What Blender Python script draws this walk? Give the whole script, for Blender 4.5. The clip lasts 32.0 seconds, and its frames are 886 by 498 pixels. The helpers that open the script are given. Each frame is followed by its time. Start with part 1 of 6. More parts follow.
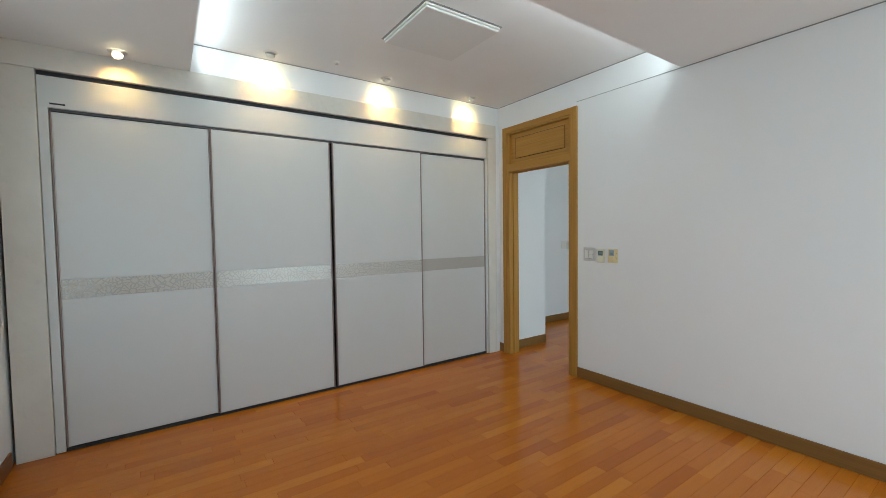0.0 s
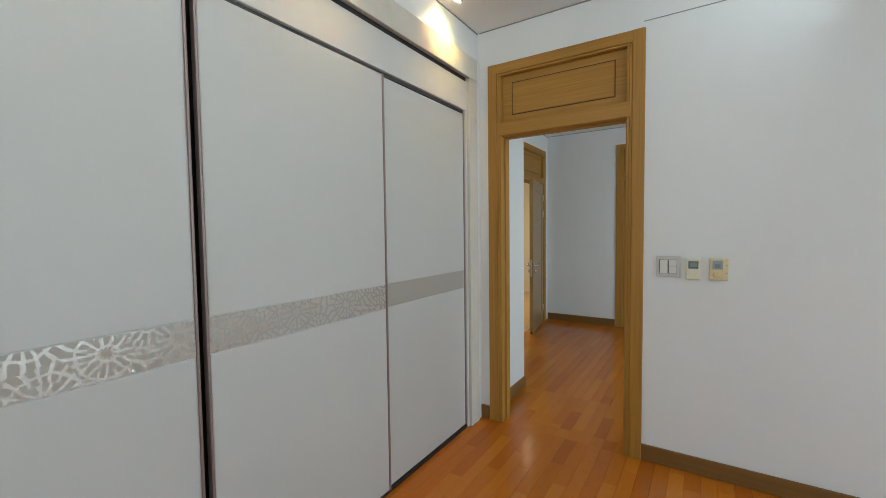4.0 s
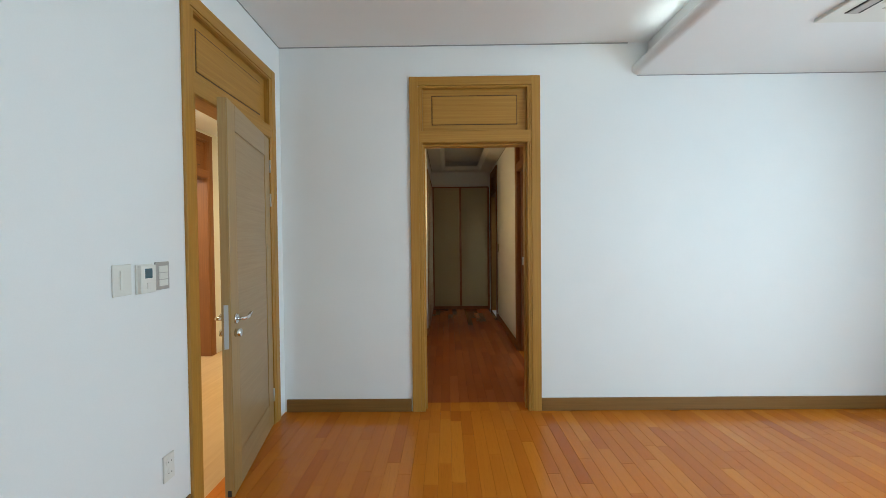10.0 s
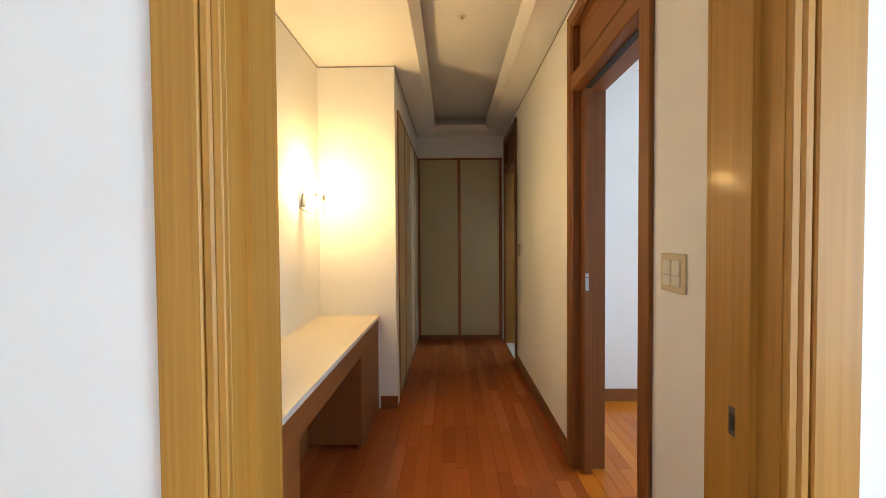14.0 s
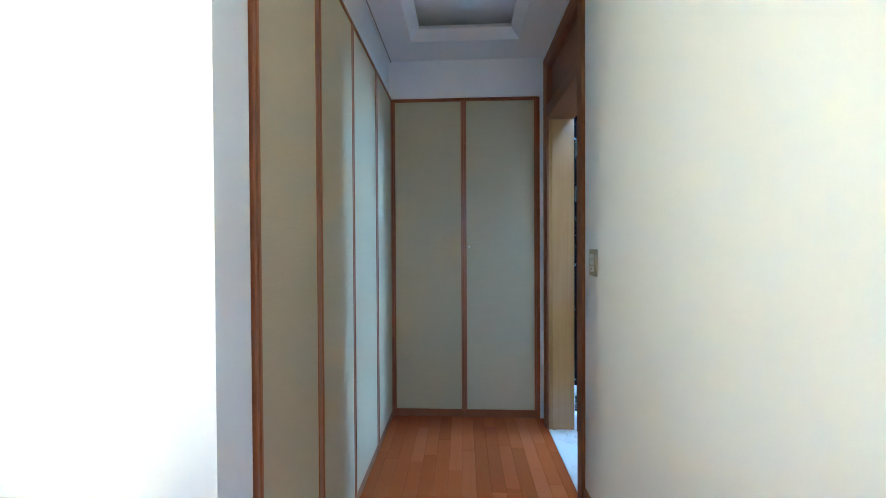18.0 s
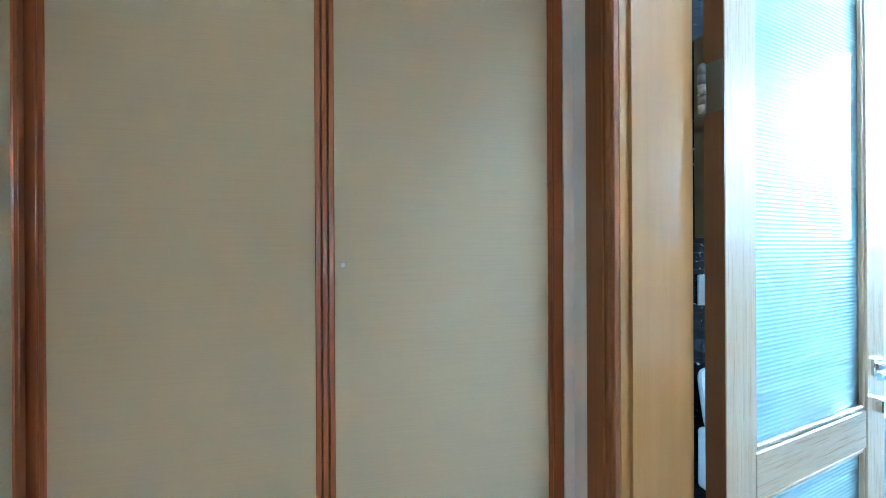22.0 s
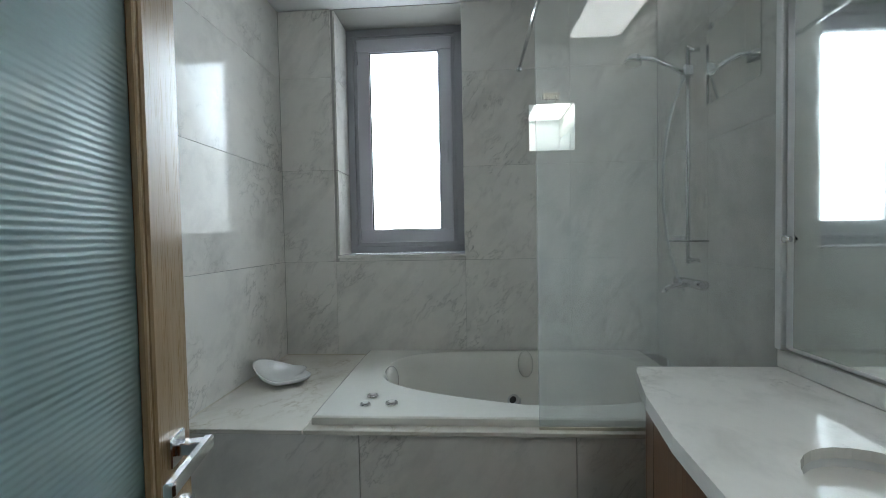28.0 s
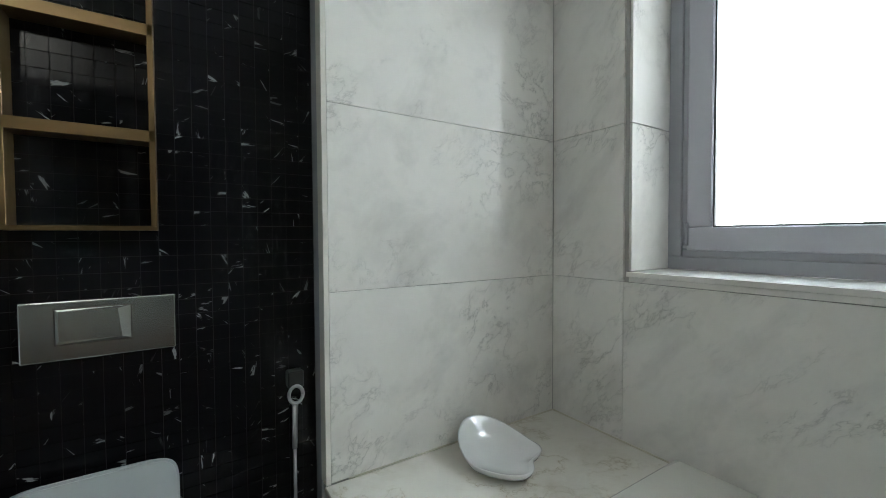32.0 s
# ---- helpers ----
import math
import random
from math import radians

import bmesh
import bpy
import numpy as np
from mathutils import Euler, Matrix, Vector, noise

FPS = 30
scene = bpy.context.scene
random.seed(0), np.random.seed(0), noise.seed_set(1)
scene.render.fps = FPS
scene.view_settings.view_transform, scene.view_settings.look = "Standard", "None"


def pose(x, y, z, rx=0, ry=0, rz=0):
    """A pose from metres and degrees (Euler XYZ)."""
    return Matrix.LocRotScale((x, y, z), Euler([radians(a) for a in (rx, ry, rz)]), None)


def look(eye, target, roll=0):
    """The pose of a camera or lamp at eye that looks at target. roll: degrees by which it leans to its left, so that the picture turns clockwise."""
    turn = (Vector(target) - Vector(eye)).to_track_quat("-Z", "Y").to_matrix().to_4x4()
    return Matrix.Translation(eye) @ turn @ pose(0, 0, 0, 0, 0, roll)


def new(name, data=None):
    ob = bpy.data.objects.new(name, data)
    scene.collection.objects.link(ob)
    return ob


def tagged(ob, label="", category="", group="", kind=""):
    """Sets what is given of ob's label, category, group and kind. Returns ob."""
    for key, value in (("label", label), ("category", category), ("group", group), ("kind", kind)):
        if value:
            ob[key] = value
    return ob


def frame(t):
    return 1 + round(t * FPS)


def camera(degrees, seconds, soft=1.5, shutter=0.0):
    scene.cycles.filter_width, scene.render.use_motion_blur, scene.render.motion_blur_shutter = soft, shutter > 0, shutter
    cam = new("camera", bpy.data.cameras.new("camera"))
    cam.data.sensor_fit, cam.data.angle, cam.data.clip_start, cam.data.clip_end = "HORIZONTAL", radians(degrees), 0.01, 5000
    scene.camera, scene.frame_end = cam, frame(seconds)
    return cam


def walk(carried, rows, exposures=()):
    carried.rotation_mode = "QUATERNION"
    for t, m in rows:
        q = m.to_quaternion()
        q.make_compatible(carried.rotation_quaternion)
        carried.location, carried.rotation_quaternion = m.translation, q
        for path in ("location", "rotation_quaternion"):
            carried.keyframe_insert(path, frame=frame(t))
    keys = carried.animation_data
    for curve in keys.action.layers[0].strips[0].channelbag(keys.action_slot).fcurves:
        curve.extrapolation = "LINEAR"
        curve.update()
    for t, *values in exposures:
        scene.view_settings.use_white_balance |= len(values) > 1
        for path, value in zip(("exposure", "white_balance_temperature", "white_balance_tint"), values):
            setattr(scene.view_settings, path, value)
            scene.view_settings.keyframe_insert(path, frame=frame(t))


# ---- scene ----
cam = camera(95.1, 32.0, soft=0.75)
PATH = [
    (0, (0.684, 0.486, 1.403), (-0.967, 1.611, 1.319), -0.8),
    (0.5, (0.46, 0.53, 1.424), (-1.192, 1.654, 1.345), -0.8),
    (1, (0.244, 0.579, 1.45), (-1.403, 1.711, 1.368), -0.8),
    (1.5, (-0.042, 0.647, 1.462), (-1.682, 1.788, 1.383), -0.7),
    (2, (-0.335, 0.674, 1.449), (-1.955, 1.844, 1.371), -0.7),
    (2.5, (-0.638, 0.675, 1.444), (-2.181, 1.944, 1.37), -0.6),
    (3, (-0.932, 0.751, 1.425), (-2.346, 2.162, 1.34), -0.6),
    (3.5, (-1.207, 0.874, 1.423), (-2.457, 2.433, 1.333), -0.7),
    (4, (-1.456, 1.03, 1.409), (-2.54, 2.708, 1.313), -0.7),
    (4.5, (-1.651, 1.203, 1.406), (-2.541, 2.991, 1.311), -0.7),
    (6.5, (-2.15, 2.233, 1.298), (-2.507, 4.2, 1.256), -0.2),
    (7, (-2.206, 2.506, 1.299), (-2.458, 4.489, 1.255), -0.3),
    (7.5, (-2.223, 2.746, 1.296), (-2.39, 4.739, 1.252), -0.5),
    (8, (-2.238, 3.016, 1.297), (-2.361, 5.012, 1.258), -0.4),
    (8.3, (-2.25, 3.151, 1.297), (-2.344, 5.148, 1.256), -0.6),
    (8.5, (-2.244, 3.266, 1.298), (-2.324, 5.264, 1.252), -0.5),
    (9, (-2.216, 3.553, 1.3), (-2.271, 5.552, 1.257), -0.6),
    (9.5, (-2.215, 3.79, 1.296), (-2.246, 5.789, 1.254), -0.6),
    (10, (-2.234, 4.064, 1.317), (-2.253, 6.063, 1.276), -0.6),
    (10.5, (-2.212, 4.349, 1.306), (-2.234, 6.348, 1.261), -0.7),
    (11, (-2.162, 4.673, 1.315), (-2.189, 6.673, 1.271), -0.7),
    (11.5, (-2.161, 4.988, 1.304), (-2.186, 6.987, 1.256), -0.6),
    (12, (-2.166, 5.34, 1.33), (-2.188, 7.34, 1.28), -0.7),
    (12.5, (-2.139, 5.681, 1.351), (-2.161, 7.68, 1.292), -0.5),
    (13, (-2.124, 5.989, 1.339), (-2.15, 7.988, 1.282), -0.4),
    (13.5, (-2.118, 6.316, 1.32), (-2.151, 8.315, 1.274), -0.5),
    (14, (-2.088, 6.587, 1.308), (-2.124, 8.587, 1.258), -0.4),
    (14.5, (-2.053, 6.889, 1.322), (-2.092, 8.888, 1.268), -0.4),
    (16.5, (-1.952, 7.97, 1.303), (-2.035, 9.968, 1.262), -0.5),
    (17, (-1.969, 8.258, 1.298), (-2.069, 10.255, 1.261), -0.4),
    (17.5, (-2.007, 8.519, 1.282), (-2.094, 10.517, 1.254), -0.5),
    (18, (-1.978, 8.845, 1.278), (-2.077, 10.843, 1.253), -0.3),
    (18.5, (-1.984, 9.119, 1.277), (-2.078, 11.117, 1.251), -0.3),
    (19, (-2.029, 9.439, 1.302), (-2.093, 11.437, 1.271), -0.3),
    (19.5, (-2.033, 9.695, 1.273), (-2.069, 11.695, 1.252), -0.4),
    (20, (-2.042, 10.028, 1.298), (-2.018, 12.027, 1.267), -0.4),
    (20.5, (-2.055, 10.268, 1.297), (-2.006, 12.267, 1.258), -0.4),
    (21, (-2.065, 10.542, 1.306), (-1.978, 12.54, 1.276), -0.3),
    (21.5, (-2.005, 10.724, 1.299), (-1.832, 12.716, 1.263), -0.1),
    (22, (-1.902, 10.926, 1.289), (-1.494, 12.884, 1.288), -0.3),
    (22.5, (-1.849, 11.028, 1.303), (-1.082, 12.871, 1.262), -0.1),
    (23, (-1.851, 11.178, 1.312), (-0.624, 12.757, 1.273), -0.2),
    (23.5, (-1.875, 11.239, 1.299), (-0.364, 12.549, 1.264), -0.5),
    (24, (-1.899, 11.238, 1.289), (-0.172, 12.245, 1.249), -0.5),
    (24.5, (-1.918, 11.211, 1.282), (-0.050, 11.925, 1.238), -0.6),
    (25, (-1.908, 11.205, 1.28), (0.041, 11.653, 1.237), -0.9),
    (25.5, (-1.893, 11.201, 1.28), (0.088, 11.477, 1.235), -1.2),
    (26, (-1.865, 11.21, 1.278), (0.127, 11.39, 1.229), -1.1),
    (26.5, (-1.803, 11.231, 1.278), (0.192, 11.366, 1.226), -1.0),
    (28.5, (-0.901, 11.298, 1.295), (1.094, 11.422, 1.232), -1.1),
    (29, (-0.681, 11.302, 1.302), (1.314, 11.425, 1.237), -1.1),
    (29.5, (-0.42, 11.264, 1.344), (1.573, 11.426, 1.277), -1.1),
    (30, (-0.237, 11.273, 1.37), (1.75, 11.494, 1.301), -1.2),
    (30.5, (-0.071, 11.335, 1.365), (1.884, 11.758, 1.314), -1.7),
    (31, (0.033, 11.346, 1.341), (1.786, 12.306, 1.302), -1.1),
    (31.5, (0.091, 11.278, 1.322), (1.51, 12.688, 1.294), -0.8),
    (32, (0.09, 11.236, 1.315), (1.177, 12.914, 1.255), -0.3),
]
EXPOSURES = [
    (0.0, -0.15, 5950, -2), (2.0, -0.23, 5950, -3), (4.5, -0.03, 6000, -2), (6.5, 0.58, 5850, -3), (8.0, 0.80, 5850, -3), (9.0, 0.55, 5780, -3), (11.0, 0.75, 6050, 0),
    (12.5, 1.05, 6150, 2), (14.0, 1.50, 5950, 4), (14.5, 1.62, 4450, 4), (16.5, 1.92, 4200, 2), (17.5, 2.32, 3700, -3), (18.4, 2.80, 3700, -4), (19.0, 3.02, 3600, -8),
    (20.0, 3.20, 3900, -5), (21.0, 3.30, 4350, -2), (22.0, 3.30, 3980, -6), (23.2, 3.25, 5300, -15), (24.0, 2.85, 6600, 0), (24.6, 1.75, 6150, 0), (25.2, 0.88, 5950, 0), (26.5, 0.62, 5800, -1),
    (28.5, 0.60, 6150, 7), (29.0, 0.50, 6200, 8), (30.0, -0.12, 6200, 10), (30.6, -1.55, 6200, 8), (31.0, -1.55, 5600, 7), (31.5, 0.35, 6350, 6), (32.0, 1.00, 6300, 4),
]
walk(cam, [(t, look(eye, target, roll)) for t, eye, target, roll in PATH], EXPOSURES)

# ---------------------------------------------------------------- light
world = bpy.data.worlds.new("sky")
world.use_nodes = True
scene.world = world
wt = world.node_tree
sky = wt.nodes.new("ShaderNodeTexSky")
sky.sky_type, sky.sun_disc = "NISHITA", False
sky.sun_elevation, sky.sun_rotation = radians(42), radians(200)
wt.links.new(sky.outputs[0], wt.nodes["Background"].inputs[0])
wt.nodes["Background"].inputs[1].default_value = 0.12


def area(name, eye, target, wide, high, power, color):
    data = bpy.data.lights.new(name, "AREA")
    data.shape, data.size, data.size_y, data.energy, data.color = "RECTANGLE", wide, high, power, color
    ob = new(name, data)
    ob.matrix_world = look(eye, target)
    return ob


DAY = (0.90, 0.96, 1.0)
area("daylight_bedroom", (-0.42, -0.30, 1.55), (-0.42, 3.0, 1.45), 3.9, 1.7, 14.5, DAY)
area("daylight_balcony", (2.17, 2.47, 1.22), (-2.8, 2.3, 1.0), 1.85, 2.2, 37, (0.84, 0.93, 1.0))
area("daylight_hall", (1.28, 4.82, 1.28), (-3.0, 4.75, 1.2), 1.7, 2.2, 52, (0.77, 0.905, 1.0))
area("daylight_study", (1.27, 8.55, 1.6), (-1.0, 8.55, 1.3), 1.8, 1.5, 11, (0.86, 0.93, 1.0))
area("daylight_bath", (3.10, 11.75, 2.30), (0.20, 11.30, 0.95), 1.60, 1.90, 66, (0.80, 0.91, 1.0))
area("dressing_lamp", (-4.3, 7.4, 2.53), (-4.3, 7.4, 0), 0.7, 1.0, 34, (1.0, 0.76, 0.46))
area("kitchen_lamp", (-6.0, 8.0, 2.53), (-6.0, 8.0, 0), 0.8, 0.5, 24, (1.0, 0.93, 0.84))
area("cove_bedroom_a", (-1.85, 0.70, 2.72), (-1.85, 1.4, 2.80), 1.9, 0.05, 5, (0.93, 0.97, 1.0))
area("cove_bedroom_b", (-0.87, 2.2, 2.72), (-1.6, 2.2, 2.80), 2.9, 0.05, 7, (0.93, 0.97, 1.0))
area("cove_hall", (-0.735, 5.5, 2.69), (-1.4, 5.5, 2.80), 2.9, 0.05, 2.2, (0.97, 0.99, 0.95))
bulb = bpy.data.lights.new("wall_lamp_bulb", "POINT")
bulb.energy, bulb.color, bulb.shadow_soft_size = 6.8, (1.0, 0.56, 0.17), 0.03
new("wall_lamp_bulb", bulb).location = (-2.935, 9.30, 1.70)

# ---------------------------------------------------------------- plan
WX = -2.842             # wardrobe door face
FY, FY2 = 3.692, 3.815  # wall between bedroom and hall
BY0, BX1 = -0.35, 2.20  # bedroom: window wall, wall behind
D1 = (-2.672, -1.857)   # door opening, bedroom to hall
HX0, HX1 = -3.50, 1.31  # hall: dressing room wall, window wall
HJX, HJY = -2.788, 4.40  # short wall beside the first door
HY1, HY2 = 7.172, 7.335  # wall between hall and corridor
D2 = (-2.410, -1.615)   # door opening, hall to corridor
D3 = (6.10, 6.96)       # opening in the hall wall HX0
CX1, CX2 = -1.393, -1.222  # wall between corridor and bathroom
NX0, NY1 = -3.090, 9.680  # desk niche
CLX = -2.500            # closet fronts along the corridor
CEY = 11.820            # closet fronts at the corridor's end
SD = (8.075, 8.865)     # sliding door opening in wall CX1
BD = (10.912, 11.643)   # bathroom door opening in wall CX1
SRX, SRY = 1.30, 9.83   # study behind the sliding door
BFX, BLY, BRY = 1.545, 12.540, 10.070  # bathroom: window wall, bath end wall, wash stand wall
BKY = 12.650            # dark mosaic wall
TFX, DECK = 0.487, 0.500  # bath surround: front and top
BFZ = -0.040            # bathroom floor
DOOR_H, TALL_H, CASE_H = 2.060, 2.122, 2.560
CEIL, LOW, CORR, BCEIL = 2.815, 2.600, 2.620, 2.820
HALL, HLOW = 2.800, 2.556

# ---------------------------------------------------------------- building helpers
def base_of(ob):
    p = Vector((0, 0, 0))
    while ob is not None:
        p += ob.location
        ob = ob.parent
    return p


def mesh_of(name, bm, material):
    me = bpy.data.meshes.new(name)
    bm.to_mesh(me)
    bm.free()
    if material is not None:
        me.materials.append(material)
    return me


def part(name, bm, material, parent, label=""):
    """One mesh, built in world coordinates, under a thing that is not turned."""
    bmesh.ops.translate(bm, vec=-base_of(parent), verts=bm.verts)
    ob = new(name, mesh_of(name, bm, material))
    ob.parent = parent
    if label:
        tagged(ob, label)
    return ob


def thing(name, place, label, category, group="", kind=""):
    ob = new(name)
    ob.location = place
    ob.empty_display_size = 0.1
    return tagged(ob, label, category, group, kind)


def solid(name, bm, material, label="", category="", kind="", group=""):
    return tagged(new(name, mesh_of(name, bm, material)), label, category, group, kind)


def box(x0, x1, y0, y1, z0, z1, bevel=0.0, seg=1, into=None):
    bm = into if into is not None else bmesh.new()
    x0, x1 = sorted((x0, x1))
    y0, y1 = sorted((y0, y1))
    z0, z1 = sorted((z0, z1))
    m = Matrix.Translation(((x0 + x1) / 2, (y0 + y1) / 2, (z0 + z1) / 2)) @ Matrix.Diagonal((x1 - x0, y1 - y0, z1 - z0, 1))
    made = bmesh.ops.create_cube(bm, size=1.0, matrix=m)
    if bevel > 0:
        edges = list({e for v in made["verts"] for e in v.link_edges})
        bmesh.ops.bevel(bm, geom=edges, offset=bevel, segments=seg, affect="EDGES", profile=0.5, clamp_overlap=True)
    return bm


def cyl(p, q, r, r2=None, seg=20, into=None, caps=True):
    bm = into if into is not None else bmesh.new()
    p, q = Vector(p), Vector(q)
    d = q - p
    m = Matrix.Translation((p + q) / 2) @ d.to_track_quat("Z", "Y").to_matrix().to_4x4()
    made = bmesh.ops.create_cone(bm, cap_ends=caps, segments=seg, radius1=r, radius2=r if r2 is None else r2, depth=d.length, matrix=m)
    for f in {f for v in made["verts"] for f in v.link_faces}:
        f.smooth = len(f.verts) == 4
    return bm


def tube(points, r, seg=10, into=None):
    """A round pipe along a line of points."""
    bm = into if into is not None else bmesh.new()
    pts = [Vector(p) for p in points]
    rings = []
    for i, p in enumerate(pts):
        d = (pts[min(i + 1, len(pts) - 1)] - pts[max(i - 1, 0)]).normalized()
        q = d.to_track_quat("Z", "Y")
        rings.append([bm.verts.new(p + q @ Vector((r * math.cos(a), r * math.sin(a), 0))) for a in (2 * math.pi * k / seg for k in range(seg))])
    for a, b in zip(rings, rings[1:]):
        for k in range(seg):
            f = bm.faces.new((a[k], a[(k + 1) % seg], b[(k + 1) % seg], b[k]))
            f.smooth = True
    bm.faces.new(rings[0][::-1])
    bm.faces.new(rings[-1])
    bmesh.ops.recalc_face_normals(bm, faces=bm.faces)
    return bm


def prism(outline, z0, z1, bevel=0.0, seg=2):
    """An upright prism over an outline in the plan."""
    bm = bmesh.new()
    low = [bm.verts.new((x, y, z0)) for x, y in outline]
    f = bm.faces.new(low)
    up = bmesh.ops.extrude_face_region(bm, geom=[f])
    top = [v for v in up["geom"] if isinstance(v, bmesh.types.BMVert)]
    bmesh.ops.translate(bm, vec=(0, 0, z1 - z0), verts=top)
    bmesh.ops.recalc_face_normals(bm, faces=bm.faces)
    if bevel > 0:
        edges = [e for e in bm.edges if all(abs(v.co.z - z1) < 1e-6 for v in e.verts)]
        bmesh.ops.bevel(bm, geom=edges, offset=bevel, segments=seg, affect="EDGES", profile=0.5, clamp_overlap=True)
    return bm


def wall_boxes(axis, a0, a1, t0, t1, z0, z1, openings):
    """A wall along an axis ('x' or 'y') from a0 to a1, t0 to t1 thick, with openings (b0, b1, low, high) through it."""
    bm = bmesh.new()

    def put(b0, b1, low, high):
        if b1 - b0 > 1e-4 and high - low > 1e-4:
            if axis == "x":
                box(b0, b1, t0, t1, low, high, into=bm)
            else:
                box(t0, t1, b0, b1, low, high, into=bm)
    at = a0
    for b0, b1, low, high in sorted(openings):
        put(at, b0, z0, z1)
        put(b0, b1, z0, low)
        put(b0, b1, high, z1)
        at = b1
    put(at, a1, z0, z1)
    return bm


# ---------------------------------------------------------------- materials
class Nodes:
    def __init__(self, name, rough=0.5, metal=0.0, spec=0.5, coat=0.0):
        self.m = bpy.data.materials.new(name)
        self.m.use_nodes = True
        self.t = self.m.node_tree
        self.b = self.t.nodes["Principled BSDF"]
        self.b.inputs["Roughness"].default_value = rough
        self.b.inputs["Metallic"].default_value = metal
        self.b.inputs["Specular IOR Level"].default_value = spec
        self.b.inputs["Coat Weight"].default_value = coat
        self.b.inputs["Coat Roughness"].default_value = 0.12

    def node(self, kind, **values):
        n = self.t.nodes.new(kind)
        for k, v in values.items():
            if k in n.inputs:
                n.inputs[k].default_value = v
        return n

    def link(self, a, b):
        self.t.links.new(a, b)

    def coords(self, scale=(1, 1, 1), rot=(0, 0, 0), kind="Object"):
        """Object coordinates, moved by a chance amount for each object."""
        c, mp = self.node("ShaderNodeTexCoord"), self.node("ShaderNodeMapping")
        mp.inputs["Scale"].default_value = scale
        mp.inputs["Rotation"].default_value = rot
        info = self.node("ShaderNodeObjectInfo")
        mul = self.node("ShaderNodeVectorMath")
        mul.operation = "SCALE"
        mul.inputs[0].default_value = (37.0, 61.0, 23.0)
        self.link(info.outputs["Random"], mul.inputs["Scale"])
        self.link(mul.outputs[0], mp.inputs["Location"])
        self.link(c.outputs[kind], mp.inputs["Vector"])
        return mp.outputs[0]

    def noise(self, vec, scale, detail=4.0, rough=0.6, distort=0.0):
        n = self.node("ShaderNodeTexNoise", Scale=scale, Detail=detail, Roughness=rough, Distortion=distort)
        self.link(vec, n.inputs["Vector"])
        return n.outputs["Fac"]

    def ramp(self, fac, stops):
        r = self.node("ShaderNodeValToRGB")
        e = r.color_ramp.elements
        while len(e) < len(stops):
            e.new(0.5)
        for el, (pos, col) in zip(e, stops):
            el.position = pos
            el.color = (*col, 1) if len(col) == 3 else col
        self.link(fac, r.inputs["Fac"])
        return r.outputs["Color"]

    def mix(self, fac, a, b, mode="MIX"):
        n = self.node("ShaderNodeMix")
        n.data_type, n.blend_type = "RGBA", mode
        for sock, v in ((n.inputs[0], fac), (n.inputs[6], a), (n.inputs[7], b)):
            if isinstance(v, bpy.types.NodeSocket):
                self.link(v, sock)
            elif isinstance(v, tuple):
                sock.default_value = (*v, 1)
            else:
                sock.default_value = v
        return n.outputs[2]

    def math(self, op, a, b=0.0):
        n = self.node("ShaderNodeMath")
        n.operation = op
        for sock, v in ((n.inputs[0], a), (n.inputs[1], b)):
            if isinstance(v, bpy.types.NodeSocket):
                self.link(v, sock)
            else:
                sock.default_value = v
        return n.outputs[0]

    def rng(self):
        return self.node("ShaderNodeObjectInfo").outputs["Random"]

    def island(self):
        return self.node("ShaderNodeNewGeometry").outputs["Random Per Island"]

    def color(self, v):
        if isinstance(v, tuple):
            self.b.inputs["Base Color"].default_value = (*v, 1)
        else:
            self.link(v, self.b.inputs["Base Color"])

    def rough(self, fac, lo, hi):
        n = self.node("ShaderNodeMapRange")
        n.inputs["To Min"].default_value, n.inputs["To Max"].default_value = lo, hi
        self.link(fac, n.inputs["Value"])
        self.link(n.outputs[0], self.b.inputs["Roughness"])

    def bump(self, height, strength=0.2, dist=0.002):
        n = self.node("ShaderNodeBump")
        n.inputs["Strength"].default_value, n.inputs["Distance"].default_value = strength, dist
        self.link(height, n.inputs["Height"])
        self.link(n.outputs[0], self.b.inputs["Normal"])


def paint(name, col, rough=0.6, fine=260.0, bump=0.12, stretch=(1, 1, 1)):
    k = Nodes(name, rough, spec=0.35)
    v = k.coords(stretch)
    big = k.noise(v, 1.3, 3)
    small = k.noise(v, fine, 3)
    dark = tuple(c * 0.95 for c in col)
    k.color(k.mix(0.35, k.ramp(big, [(0.3, dark), (0.7, col)]), k.ramp(small, [(0.3, dark), (0.7, col)])))
    k.bump(small, bump, 0.001)
    return k.m


def wood(name, dark, light, axis, rough=0.50, coat=0.05, grain=1.0):
    """Straight-grained veneer along an axis."""
    k = Nodes(name, rough, spec=0.45, coat=coat)
    long_, wide = 1.6, 95.0 * grain
    sc = {"x": (long_, wide, wide), "y": (wide, long_, wide), "z": (wide, wide, long_)}[axis]
    v = k.coords(sc)
    lines = k.noise(v, 1.0, 5, 0.65, 0.4)
    fine = k.noise(v, 4.5, 3, 0.7)
    big = k.noise(k.coords(tuple(s * 0.12 for s in sc)), 1.0, 2)
    mid = tuple((a + b) / 2 for a, b in zip(dark, light))
    c1 = k.ramp(lines, [(0.24, dark), (0.5, mid), (0.76, light)])
    c2 = k.mix(k.math("MULTIPLY", fine, 0.25), c1, dark)
    c3 = k.mix(k.math("MULTIPLY", big, 0.3), c2, light)
    k.color(c3)
    k.rough(fine, rough - 0.06, rough + 0.12)
    k.bump(fine, 0.10, 0.0006)
    return k.m


